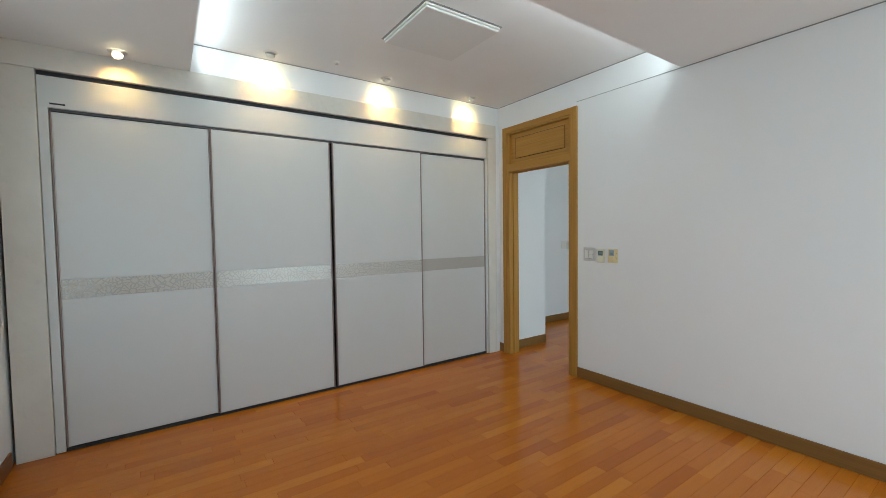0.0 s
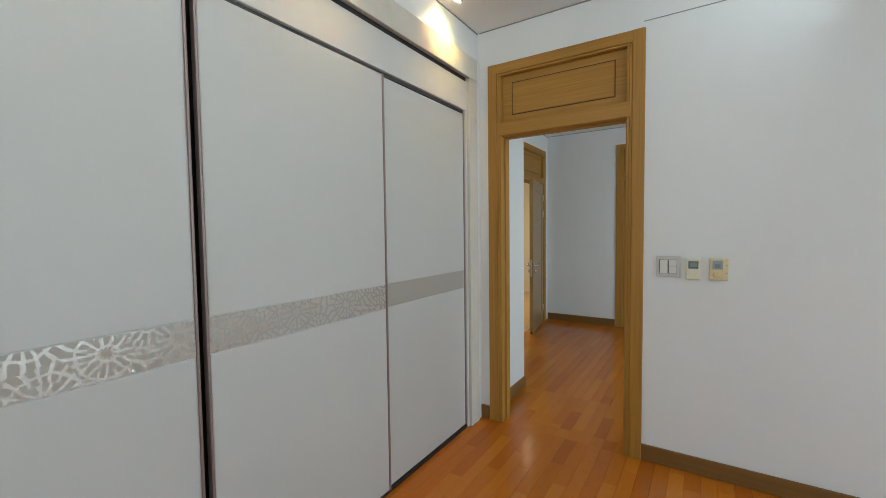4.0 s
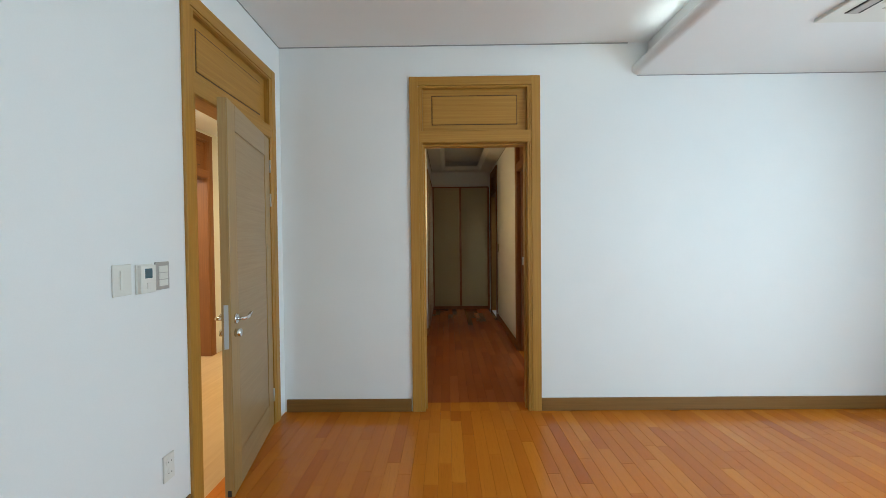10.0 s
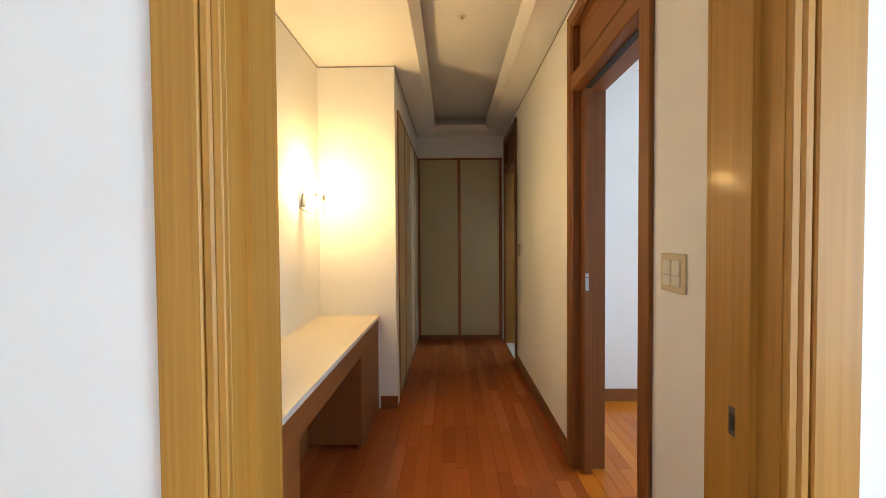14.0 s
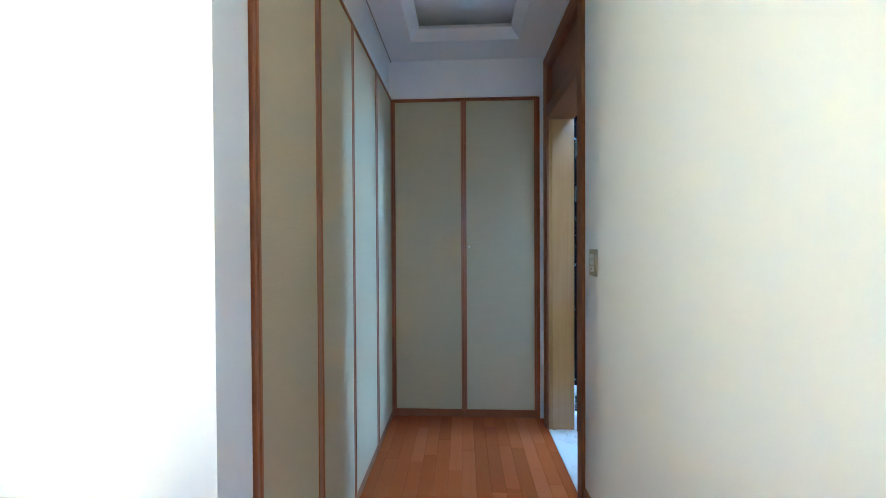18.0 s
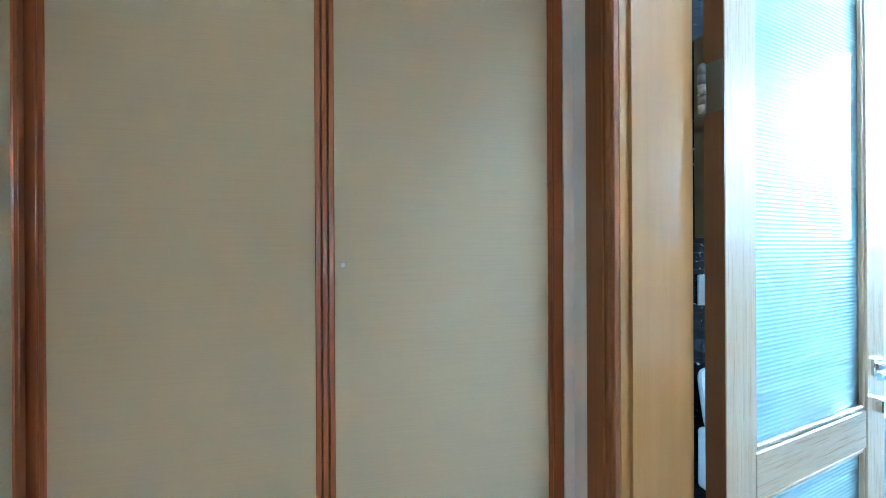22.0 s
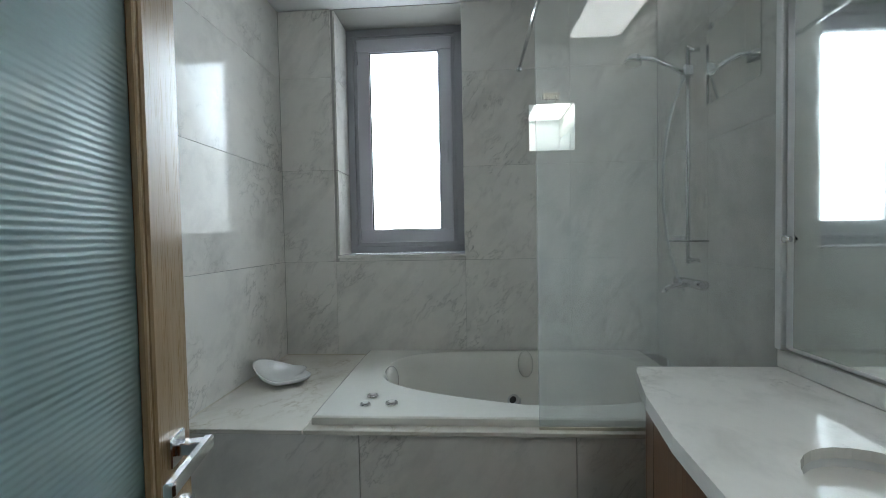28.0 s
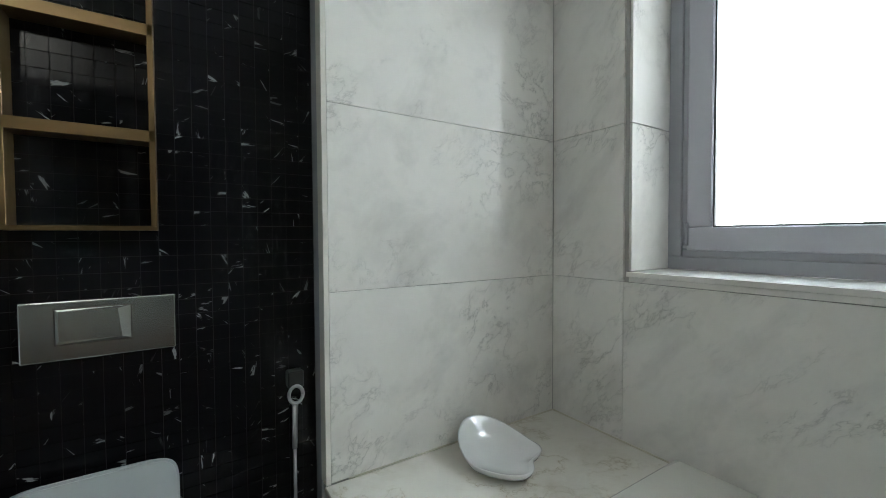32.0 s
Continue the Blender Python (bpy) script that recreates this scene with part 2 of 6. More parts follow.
def parquet(name, tones):
    """Lacquered reddish parquet: every strip has a tone of its own."""
    k = Nodes(name, 0.14, spec=0.27, coat=0.0)
    v = k.coords((62, 1.9, 62))
    lines = k.noise(v, 1.0, 5, 0.65, 0.5)
    pores = k.ramp(k.noise(k.coords((260, 9, 260)), 1.0, 2, 0.6), [(0.58, (0, 0, 0)), (0.70, (1, 1, 1))])
    rnd = k.math("FRACT", k.math("ADD", k.rng(), k.math("MULTIPLY", k.island(), 7.31)))
    tone = k.ramp(rnd, tones)
    c = k.mix(k.math("MULTIPLY", lines, 0.34), tone, (0.31, 0.072, 0.006))
    c = k.mix(k.mix(1.0, pores, (0.22, 0.22, 0.22), "MULTIPLY"), c, (0.20, 0.045, 0.005))
    k.color(k.mix(k.math("MULTIPLY", k.noise(k.coords((3, 1.2, 3)), 1.0, 3), 0.16), c, (0.58, 0.20, 0.026)))
    k.rough(k.noise(k.coords((1, 1, 1)), 2.5, 4), 0.13, 0.24)
    k.bump(lines, 0.04, 0.0004)
    return k.m


def marble(name, base=(0.81, 0.79, 0.745), vein=(0.33, 0.32, 0.295), rough=0.07, amount=0.75):
    """Polished white stone with slanting grey streaks, another cut on each slab."""
    k = Nodes(name, rough, spec=0.20)
    v = k.coords((1, 1, 1))
    warp = k.node("ShaderNodeTexNoise", Scale=2.2, Detail=4.0, Roughness=0.6)
    k.link(v, warp.inputs["Vector"])
    add = k.node("ShaderNodeVectorMath")
    add.operation = "MULTIPLY_ADD"
    add.inputs[1].default_value = (0.16, 0.16, 0.16)
    k.link(warp.outputs["Color"], add.inputs[0])
    k.link(v, add.inputs[2])
    comb = k.node("ShaderNodeCombineXYZ")
    for axis, along in (("X", (0.52, -0.52, 0.68)), ("Y", (1.9, 2.6, 0.9)), ("Z", (1.7, -1.9, -2.7))):
        dot = k.node("ShaderNodeVectorMath")
        dot.operation = "DOT_PRODUCT"
        dot.inputs[1].default_value = along
        k.link(add.outputs[0], dot.inputs[0])
        k.link(dot.outputs["Value"], comb.inputs[axis])
    sv = comb.outputs[0]
    broad = k.ramp(k.noise(sv, 1.5, 5, 0.6), [(0.50, (0, 0, 0)), (0.76, (1, 1, 1))])
    ridge = k.math("ABSOLUTE", k.math("SUBTRACT", k.noise(sv, 2.2, 6, 0.62), 0.5))
    thin = k.ramp(ridge, [(0.0, (1, 1, 1)), (0.012, (0.3, 0.3, 0.3)), (0.05, (0, 0, 0))])
    gate = k.ramp(k.noise(v, 2.6, 3), [(0.46, (0, 0, 0)), (0.64, (1, 1, 1))])
    fleck = k.ramp(k.noise(sv, 9.0, 3, 0.55), [(0.68, (0, 0, 0)), (0.78, (1, 1, 1))])
    cloud = k.ramp(k.noise(v, 3.4, 6, 0.65), [(0.35, (0, 0, 0)), (0.75, (1, 1, 1))])
    soft = tuple(b * 0.90 for b in base)
    c = k.mix(cloud, base, soft)
    c = k.mix(k.mix(1.0, broad, (amount * 0.48,) * 3, "MULTIPLY"), c, vein)
    c = k.mix(k.mix(1.0, k.mix(1.0, thin, gate, "MULTIPLY"), (amount * 0.85,) * 3, "MULTIPLY"), c, vein)
    c = k.mix(k.mix(1.0, k.mix(1.0, fleck, gate, "MULTIPLY"), (amount * 1.2,) * 3, "MULTIPLY"), c, vein)
    k.color(c)
    k.rough(k.noise(v, 6, 3), max(0.03, rough - 0.03), rough + 0.05)
    return k.m


def plain(name, col, rough=0.4, metal=0.0, spec=0.5, coat=0.0, bump=0.0, scale=60.0):
    k = Nodes(name, rough, metal, spec, coat)
    v = k.coords()
    n = k.noise(v, scale, 3)
    k.color(k.mix(k.math("MULTIPLY", n, 0.25), col, tuple(c * 0.82 for c in col)))
    k.rough(n, max(0.02, rough - 0.05), rough + 0.06)
    if bump:
        k.bump(n, bump, 0.0006)
    return k.m


def glow(name, col, strength):
    k = Nodes(name)
    k.color(col)
    k.b.inputs["Emission Color"].default_value = (*col, 1)
    k.b.inputs["Emission Strength"].default_value = strength
    return k.m


def glass(name, col=(1, 1, 1), rough=0.0, trans=1.0):
    k = Nodes(name, rough)
    k.color(col)
    k.b.inputs["Transmission Weight"].default_value = trans
    k.b.inputs["IOR"].default_value = 1.45
    return k.m


def woven(name, col):
    """Grass-cloth covering: level threads of uneven tone."""
    k = Nodes(name, 0.62, spec=0.3)
    thread = k.noise(k.coords((4, 4, 430)), 1.0, 2, 0.5)
    slub = k.noise(k.coords((9, 9, 170)), 1.0, 2, 0.5)
    big = k.noise(k.coords(), 1.6, 3)
    dark = tuple(c * 0.955 for c in col)
    c = k.ramp(thread, [(0.32, dark), (0.62, col)])
    c = k.mix(k.ramp(slub, [(0.60, (0, 0, 0)), (0.74, (0.14, 0.14, 0.14))]), c, tuple(v * 0.72 for v in col))
    k.color(k.mix(k.math("MULTIPLY", big, 0.18), c, dark))
    k.bump(thread, 0.10, 0.0008)
    return k.m


M_WALL = paint("white_wallpaper", (0.84, 0.85, 0.85), 0.65)
M_CREAMWALL = paint("cream_wallpaper", (0.80, 0.76, 0.66), 0.65)
M_CEIL = paint("ceiling_paint", (0.84, 0.84, 0.84), 0.7, 180, 0.05)
M_PANEL = paint("wardrobe_laminate", (0.655, 0.672, 0.664), 0.42, 420, 0.08)
M_BEIGE = marble("beige_stone", (0.71, 0.685, 0.62), (0.50, 0.46, 0.38), 0.28, 0.3)
M_MARBLE = marble("white_marble")
M_DECK = marble("yellowed_marble", (0.76, 0.73, 0.66), (0.42, 0.36, 0.25), 0.16, 0.9)
M_OAK = wood("oak_upright", (0.290, 0.132, 0.016), (0.490, 0.258, 0.043), "z")
M_OAK_X = wood("oak_along_x", (0.290, 0.132, 0.016), (0.490, 0.258, 0.043), "x")
M_OAK_Y = wood("oak_along_y", (0.290, 0.132, 0.016), (0.490, 0.258, 0.043), "y")
M_CHERRY = wood("cherry_upright", (0.155, 0.050, 0.011), (0.270, 0.102, 0.024), "z")
M_CHERRY_Y = wood("cherry_along_y", (0.155, 0.050, 0.011), (0.270, 0.102, 0.024), "y")
M_CHERRY_X = wood("cherry_along_x", (0.155, 0.050, 0.011), (0.270, 0.102, 0.024), "x")
# oak darkened for the baseboards, which carry their shade in the colour
M_BASE_X = wood("shaded_oak_along_x", (0.150, 0.070, 0.015), (0.260, 0.130, 0.030), "x")
M_BASE_Y = wood("shaded_oak_along_y", (0.150, 0.070, 0.015), (0.260, 0.130, 0.030), "y")
M_WALNUT = wood("dark_walnut_upright", (0.095, 0.042, 0.018), (0.165, 0.078, 0.034), "z", 0.35, 0.2)
M_FLOOR = parquet("cherry_parquet", [(0.0, (0.430, 0.118, 0.010)), (0.12, (0.495, 0.145, 0.011)), (0.45, (0.555, 0.172, 0.012)), (0.80, (0.590, 0.188, 0.014)), (1.0, (0.645, 0.226, 0.020))])
# darker, redder copy of the parquet: the corridor's dimness is in its colour
M_FLOOR_SHADED = parquet("shaded_cherry_parquet", [(0.0, (0.250, 0.058, 0.017)), (0.3, (0.310, 0.074, 0.020)), (0.8, (0.360, 0.092, 0.025)), (1.0, (0.430, 0.125, 0.038))])
M_SUB = plain("parquet_joint", (0.15, 0.050, 0.014), 0.6)
M_BRONZE = plain("bronze_profile", (0.34, 0.265, 0.25), 0.35, 0.4)
M_BRONZE2 = plain("pale_bronze", (0.42, 0.38, 0.28), 0.38, 0.4)
M_GROOVE_SHADE = plain("groove_shade", (0.085, 0.036, 0.010), 0.6)
M_TRACK = plain("grey_track", (0.085, 0.085, 0.09), 0.45)
M_DARK = plain("dark_gap", (0.02, 0.02, 0.022), 0.6)
M_CHROME = plain("chrome", (0.78, 0.79, 0.80), 0.10, 1.0)
M_STEEL = plain("brushed_steel", (0.55, 0.56, 0.56), 0.30, 1.0)
M_HINGE = plain("worn_steel", (0.155, 0.145, 0.118), 0.52, 0.5)
M_ALU = plain("window_aluminium", (0.40, 0.40, 0.43), 0.40, 0.35)
M_PLASTIC = plain("white_plastic", (0.76, 0.75, 0.70), 0.35)
M_CREAM = plain("cream_plastic", (0.76, 0.65, 0.37), 0.40)
M_CERAMIC = plain("white_ceramic", (0.80, 0.80, 0.79), 0.10, 0, 0.5, 0.4)
M_FABRIC = woven("woven_wallcovering", (0.50, 0.425, 0.262))
M_BLACK = plain("black_plastic", (0.03, 0.03, 0.03), 0.4)
M_MIRROR = plain("mirror_silver", (0.88, 0.90, 0.89), 0.015, 1.0)
# grey for ceiling joints and cover rims, with their shade in the colour
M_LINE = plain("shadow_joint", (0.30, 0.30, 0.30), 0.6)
M_GROUT = plain("pale_grout", (0.42, 0.41, 0.38), 0.8)
M_GROUT_DARK = plain("dark_grout", (0.035, 0.035, 0.035), 0.7)
M_GOLD = wood("golden_oak_upright", (0.345, 0.181, 0.052), (0.435, 0.236, 0.071), "z", 0.20, 0.35, 0.4)
M_PANE = glass("window_glass")
M_GOLD_X = wood("golden_oak_level", (0.34, 0.165, 0.036), (0.56, 0.30, 0.078), "x", 0.40, 0.15)
M_LEAF = wood("olive_oak_upright", (0.29, 0.17, 0.055), (0.42, 0.27, 0.10), "z", 0.38, 0.2)
M_PALE = wood("pale_oak_upright", (0.29, 0.195, 0.10), (0.44, 0.32, 0.185), "z", 0.26, 0.5)
M_PALE_X = wood("pale_oak_level", (0.29, 0.195, 0.10), (0.44, 0.32, 0.185), "x", 0.26, 0.5)
M_LEAF_X = wood("olive_oak_level", (0.28, 0.175, 0.075), (0.40, 0.275, 0.135), "x", 0.38, 0.2)
M_CHERRY2 = wood("red_edge_wood", (0.20, 0.062, 0.020), (0.33, 0.115, 0.036), "z", 0.3, 0.3)
M_TOP = plain("cream_laminate", (0.72, 0.64, 0.52), 0.35, scale=25)
M_COVER = plain("off_white_lacquer", (0.74, 0.74, 0.73), 0.35)
M_LID = plain("grey_seat_plastic", (0.44, 0.47, 0.47), 0.30)
M_PLATE = plain("dull_steel", (0.36, 0.37, 0.36), 0.24, 1.0, bump=0.05)
M_STONE = plain("grey_stone", (0.42, 0.42, 0.40), 0.35, scale=30)
M_SILVER = plain("silver_plastic", (0.50, 0.48, 0.46), 0.35, 0.4)
M_SATIN = plain("satin_frame", (0.60, 0.58, 0.565), 0.35, 0.15)
M_CREAM2 = plain("cream_frame", (0.62, 0.54, 0.36), 0.4)
M_GRILLE = plain("beige_grille", (0.52, 0.50, 0.45), 0.5)
M_LCDGREEN = plain("green_display", (0.20, 0.26, 0.23), 0.2)
M_LCD2 = plain("pale_display", (0.30, 0.36, 0.42), 0.15)
M_IVORY = plain("ivory_plastic", (0.79, 0.75, 0.58), 0.40)
M_LCD = plain("display_glass", (0.10, 0.16, 0.19), 0.15)
M_RED = plain("red_mark", (0.55, 0.10, 0.06), 0.5)
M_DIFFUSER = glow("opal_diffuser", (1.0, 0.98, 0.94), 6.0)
M_BULB = glow("halogen_bulb", (1.0, 0.78, 0.45), 60.0)
M_BULB2 = glow("warm_bulb", (1.0, 0.72, 0.36), 60.0)


def band_material():
    """Grey-beige decor glass with silvery fans of spokes and rings, like sea urchins."""
    k = Nodes("shell_band", 0.35, 0.0, 0.5)
    v = k.coords((1, 1, 1))
    sep = k.node("ShaderNodeSeparateXYZ")
    k.link(v, sep.inputs[0])
    flat = k.node("ShaderNodeCombineXYZ")
    k.link(k.math("MULTIPLY", sep.outputs["Y"], 7.2), flat.inputs["X"])
    k.link(k.math("MULTIPLY", sep.outputs["Z"], 7.2), flat.inputs["Y"])
    warp = k.node("ShaderNodeTexNoise", Scale=3.0, Detail=2.0)
    k.link(flat.outputs[0], warp.inputs["Vector"])
    add = k.node("ShaderNodeVectorMath")
    add.operation = "MULTIPLY_ADD"
    add.inputs[1].default_value = (0.16, 0.16, 0.0)
    k.link(warp.outputs["Color"], add.inputs[0])
    k.link(flat.outputs[0], add.inputs[2])
    vor = k.node("ShaderNodeTexVoronoi", Scale=1.0, Randomness=0.85)
    vor.voronoi_dimensions = "2D"
    k.link(add.outputs[0], vor.inputs["Vector"])
    off = k.node("ShaderNodeVectorMath")
    off.operation = "SUBTRACT"
    k.link(add.outputs[0], off.inputs[0])
    k.link(vor.outputs["Position"], off.inputs[1])
    d = k.node("ShaderNodeSeparateXYZ")
    k.link(off.outputs[0], d.inputs[0])
    angle = k.math("ARCTAN2", d.outputs["Y"], d.outputs["X"])
    dist = vor.outputs["Distance"]
    inner = k.math("SINE", k.math("MULTIPLY", angle, 11.0))
    outer = k.math("SINE", k.math("MULTIPLY", angle, 19.0))
    near = k.math("LESS_THAN", dist, 0.34)
    spokes = k.math("ADD", k.math("MULTIPLY", k.math("GREATER_THAN", inner, 0.35), near), k.math("MULTIPLY", k.math("GREATER_THAN", outer, 0.45), k.math("SUBTRACT", 1.0, near)))
    spokes = k.math("MULTIPLY", spokes, k.math("GREATER_THAN", dist, 0.10))
    ring = k.math("LESS_THAN", k.math("ABSOLUTE", k.math("SUBTRACT", k.math("FRACT", k.math("MULTIPLY", dist, 3.0)), 0.5)), 0.075)
    web = k.math("MAXIMUM", spokes, ring)
    k.color(k.mix(web, (0.46, 0.445, 0.405), (0.62, 0.61, 0.58)))
    k.link(k.math("MULTIPLY", web, 0.45), k.b.inputs["Metallic"])
    k.rough(web, 0.40, 0.24)
    k.bump(web, 0.25, 0.0008)
    return k.m


def reeded():
    """Frosted teal glass with fine level ribs under a smooth face."""
    k = Nodes("reeded_glass", 0.35, coat=1.0)
    k.color((0.62, 0.84, 0.86))
    k.b.inputs["Coat Roughness"].default_value = 0.03
    k.b.inputs["Transmission Weight"].default_value = 0.75
    k.b.inputs["IOR"].default_value = 1.45
    w = k.node("ShaderNodeTexWave", Scale=34.0, Distortion=0.8)
    w.bands_direction = "Z"
    k.link(k.node("ShaderNodeTexCoord").outputs["Object"], w.inputs["Vector"])
    k.bump(w.outputs["Fac"], 0.45, 0.002)
    return k.m


M_BAND = band_material()
M_BAND_PLAIN = plain("plain_band", (0.46, 0.445, 0.41), 0.30, scale=30)
M_REED = reeded()
M_GREY = plain("grey_return", (0.30, 0.31, 0.33), 0.4)
M_CAULK = plain("yellowed_sealant", (0.60, 0.56, 0.45), 0.5)
M_ACRYL = plain("tub_acrylic", (0.79, 0.78, 0.72), 0.12, 0, 0.5, 0.3)
M_ALU2 = plain("pale_aluminium", (0.52, 0.52, 0.56), 0.38, 0.3)
M_HOOK = plain("hook_metal", (0.50, 0.45, 0.36), 0.30, 1.0)
M_DARKSTEEL = plain("dark_steel", (0.10, 0.09, 0.08), 0.4, 0.8)
M_BRASS = plain("bronze_frame", (0.19, 0.125, 0.055), 0.32, 0.7)
M_PALEFLOOR = wood("pale_floor", (0.42, 0.26, 0.12), (0.58, 0.39, 0.20), "y", 0.3, 0.2, 0.4)


def mosaic_material():
    """Black polished marble squares with a few white slivers of vein."""
    k = Nodes("black_mosaic", 0.07, spec=0.18)
    pos = k.node("ShaderNodeNewGeometry").outputs["Position"]
    rnd = k.math("FRACT", k.math("ADD", k.rng(), k.math("MULTIPLY", k.island(), 5.17)))
    turn = k.node("ShaderNodeVectorRotate")
    turn.rotation_type = "Y_AXIS"
    k.link(pos, turn.inputs["Vector"])
    k.link(k.math("MULTIPLY", rnd, 19.0), turn.inputs["Angle"])
    off = k.node("ShaderNodeVectorMath")
    off.operation = "MULTIPLY_ADD"
    off.inputs[1].default_value = (31.0, 17.0, 23.0)
    comb = k.node("ShaderNodeCombineXYZ")
    for s in ("X", "Y", "Z"):
        k.link(rnd, comb.inputs[s])
    k.link(comb.outputs[0], off.inputs[0])
    k.link(turn.outputs[0], off.inputs[2])
    st = k.node("ShaderNodeMapping")
    st.inputs["Scale"].default_value = (13.0, 40.0, 62.0)
    k.link(off.outputs[0], st.inputs["Vector"])
    n1 = k.noise(st.outputs[0], 1.0, 3, 0.55, 0.6)
    shard = k.ramp(n1, [(0.635, (0, 0, 0)), (0.675, (1, 1, 1))])
    gate = k.ramp(rnd, [(0.35, (0, 0, 0)), (0.75, (1, 1, 1))])
    c = k.mix(k.mix(1.0, shard, gate, "MULTIPLY"), (0.006, 0.006, 0.007), (0.36, 0.38, 0.38))
    k.color(c)
    return k.m


def screen_glass():
    """Clear pane under a film of lime that thickens towards the bath."""
    k = Nodes("screen_glass", 0.02)
    k.color((0.96, 0.982, 0.97))
    k.b.inputs["Transmission Weight"].default_value = 1.0
    k.b.inputs["IOR"].default_value = 1.40
    co = k.node("ShaderNodeTexCoord").outputs["Object"]
    z = k.node("ShaderNodeSeparateXYZ")
    k.link(co, z.inputs[0])
    low = k.node("ShaderNodeMapRange")
    low.inputs["From Min"].default_value, low.inputs["From Max"].default_value = 1.75, 0.5
    k.link(z.outputs["Z"], low.inputs["Value"])
    streak = k.node("ShaderNodeMapping")
    streak.inputs["Scale"].default_value = (1, 3, 1.2)
    k.link(co, streak.inputs["Vector"])
    patch = k.math("ADD", k.noise(streak.outputs[0], 1.2, 3), 0.5)
    film = k.math("MULTIPLY", k.math("ADD", k.math("MULTIPLY", low.outputs[0], 0.17), 0.045), patch)
    lime_front, lime_back, lime_both = k.node("ShaderNodeBsdfDiffuse"), k.node("ShaderNodeBsdfTranslucent"), k.node("ShaderNodeMixShader")
    for film_side in (lime_front, lime_back):
        film_side.inputs["Color"].default_value = (0.66, 0.69, 0.665, 1)
    k.link(lime_front.outputs[0], lime_both.inputs[1])
    k.link(lime_back.outputs[0], lime_both.inputs[2])
    both = k.node("ShaderNodeMixShader")
    k.link(film, both.inputs[0])
    k.link(k.b.outputs[0], both.inputs[1])
    k.link(lime_both.outputs[0], both.inputs[2])
    k.link(both.outputs[0], k.t.nodes["Material Output"].inputs["Surface"])
    return k.m


M_MOSAIC = mosaic_material()
M_SCREEN = screen_glass()
M_SKYWHITE = glow("white_sky", (0.95, 0.98, 1.0), 3.6)

# ---------------------------------------------------------------- large structure
def struct(name, bm, material, label=""):
    return solid(name, bm, material, label, kind="structure")


# bedroom shell
struct("wall_bedroom_hall", wall_boxes("x", -3.62, BX1 + 0.15, FY, FY2, 0, 3.0, [(D1[0] - 0.02, D1[1] + 0.02, 0, CASE_H - 0.07)]), M_WALL)
struct("wall_bedroom_window", wall_boxes("x", -3.62, BX1 + 0.15, BY0 - 0.15, BY0, 0, 3.0, [(-2.45, 1.60, 0.66, 2.42)]), M_WALL)
struct("wall_bedroom_back", wall_boxes("y", BY0, FY, BX1, BX1 + 0.15, -0.1, 3.0, [(1.50, 3.45, 0.08, 2.35)]), M_WALL)
struct("wall_behind_wardrobe", box(-3.62, -3.47, BY0, FY, 0, 3.0), M_WALL)
struct("wall_over_wardrobe", box(-3.47, WX - 0.02, BY0, FY, LOW + 0.004, 3.0), M_WALL)
bm = box(-3.47, BX1, BY0, FY, CEIL, 2.95)
box(-3.47, BX1, BY0, 0.67, LOW, CEIL - 0.002, into=bm)
box(-0.84, BX1, 0.67, FY, LOW, CEIL - 0.002, into=bm)
struct("ceiling_bedroom", bm, M_CEIL)
# thin grey strips draw the shaded joint of wall and ceiling
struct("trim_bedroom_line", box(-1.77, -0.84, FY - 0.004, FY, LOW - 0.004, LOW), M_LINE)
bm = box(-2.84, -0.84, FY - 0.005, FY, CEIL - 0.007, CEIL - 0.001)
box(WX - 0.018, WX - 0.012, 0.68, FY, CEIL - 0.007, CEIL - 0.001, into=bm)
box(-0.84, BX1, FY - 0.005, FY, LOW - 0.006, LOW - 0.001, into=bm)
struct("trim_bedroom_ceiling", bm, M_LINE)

# hall shell
struct("wall_hall_short", wall_boxes("y", FY2, HJY, -3.50, HJX, 0, 3.0, []), M_WALL)
struct("wall_hall_side", wall_boxes("y", HJY, HY2, HX0 - 0.12, HX0, 0, 3.0, [(D3[0] - 0.02, D3[1] + 0.02, 0, CASE_H - 0.07)]), M_WALL)
struct("wall_hall_far", wall_boxes("x", HX0, HX1 + 0.15, HY1, HY2, 0, 3.0, [(D2[0] - 0.02, D2[1] + 0.02, 0, CASE_H - 0.07)]), M_WALL)
struct("wall_hall_window", wall_boxes("y", FY2, HY1, HX1, HX1 + 0.15, -0.1, 3.0, [(3.95, 6.05, 0.12, 2.42)]), M_WALL)
bm = box(HX0, HX1, FY2, HY1, HALL, 2.95)
# the lower part of the hall ceiling ends in a rounded nose
nose = [(HX1, HLOW), (-0.775, HLOW)] + [(-0.775 - 0.045 * math.sin(a), HLOW + 0.045 - 0.045 * math.cos(a)) for a in (math.pi * k / 10 for k in range(1, 11))] + [(-0.70, HLOW + 0.10), (-0.70, HALL), (HX1, HALL)]
low = [bm.verts.new((x, FY2, z)) for x, z in nose]
far = [bm.verts.new((x, HY1, z)) for x, z in nose]
bm.faces.new(low)
bm.faces.new(far[::-1])
for k in range(len(nose)):
    bm.faces.new((low[k], far[k], far[(k + 1) % len(nose)], low[(k + 1) % len(nose)]))
bmesh.ops.recalc_face_normals(bm, faces=bm.faces)
struct("ceiling_hall", bm, M_CEIL)
# the hall's ceiling joints, their shade painted as grey strips
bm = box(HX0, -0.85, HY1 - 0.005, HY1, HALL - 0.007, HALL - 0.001)
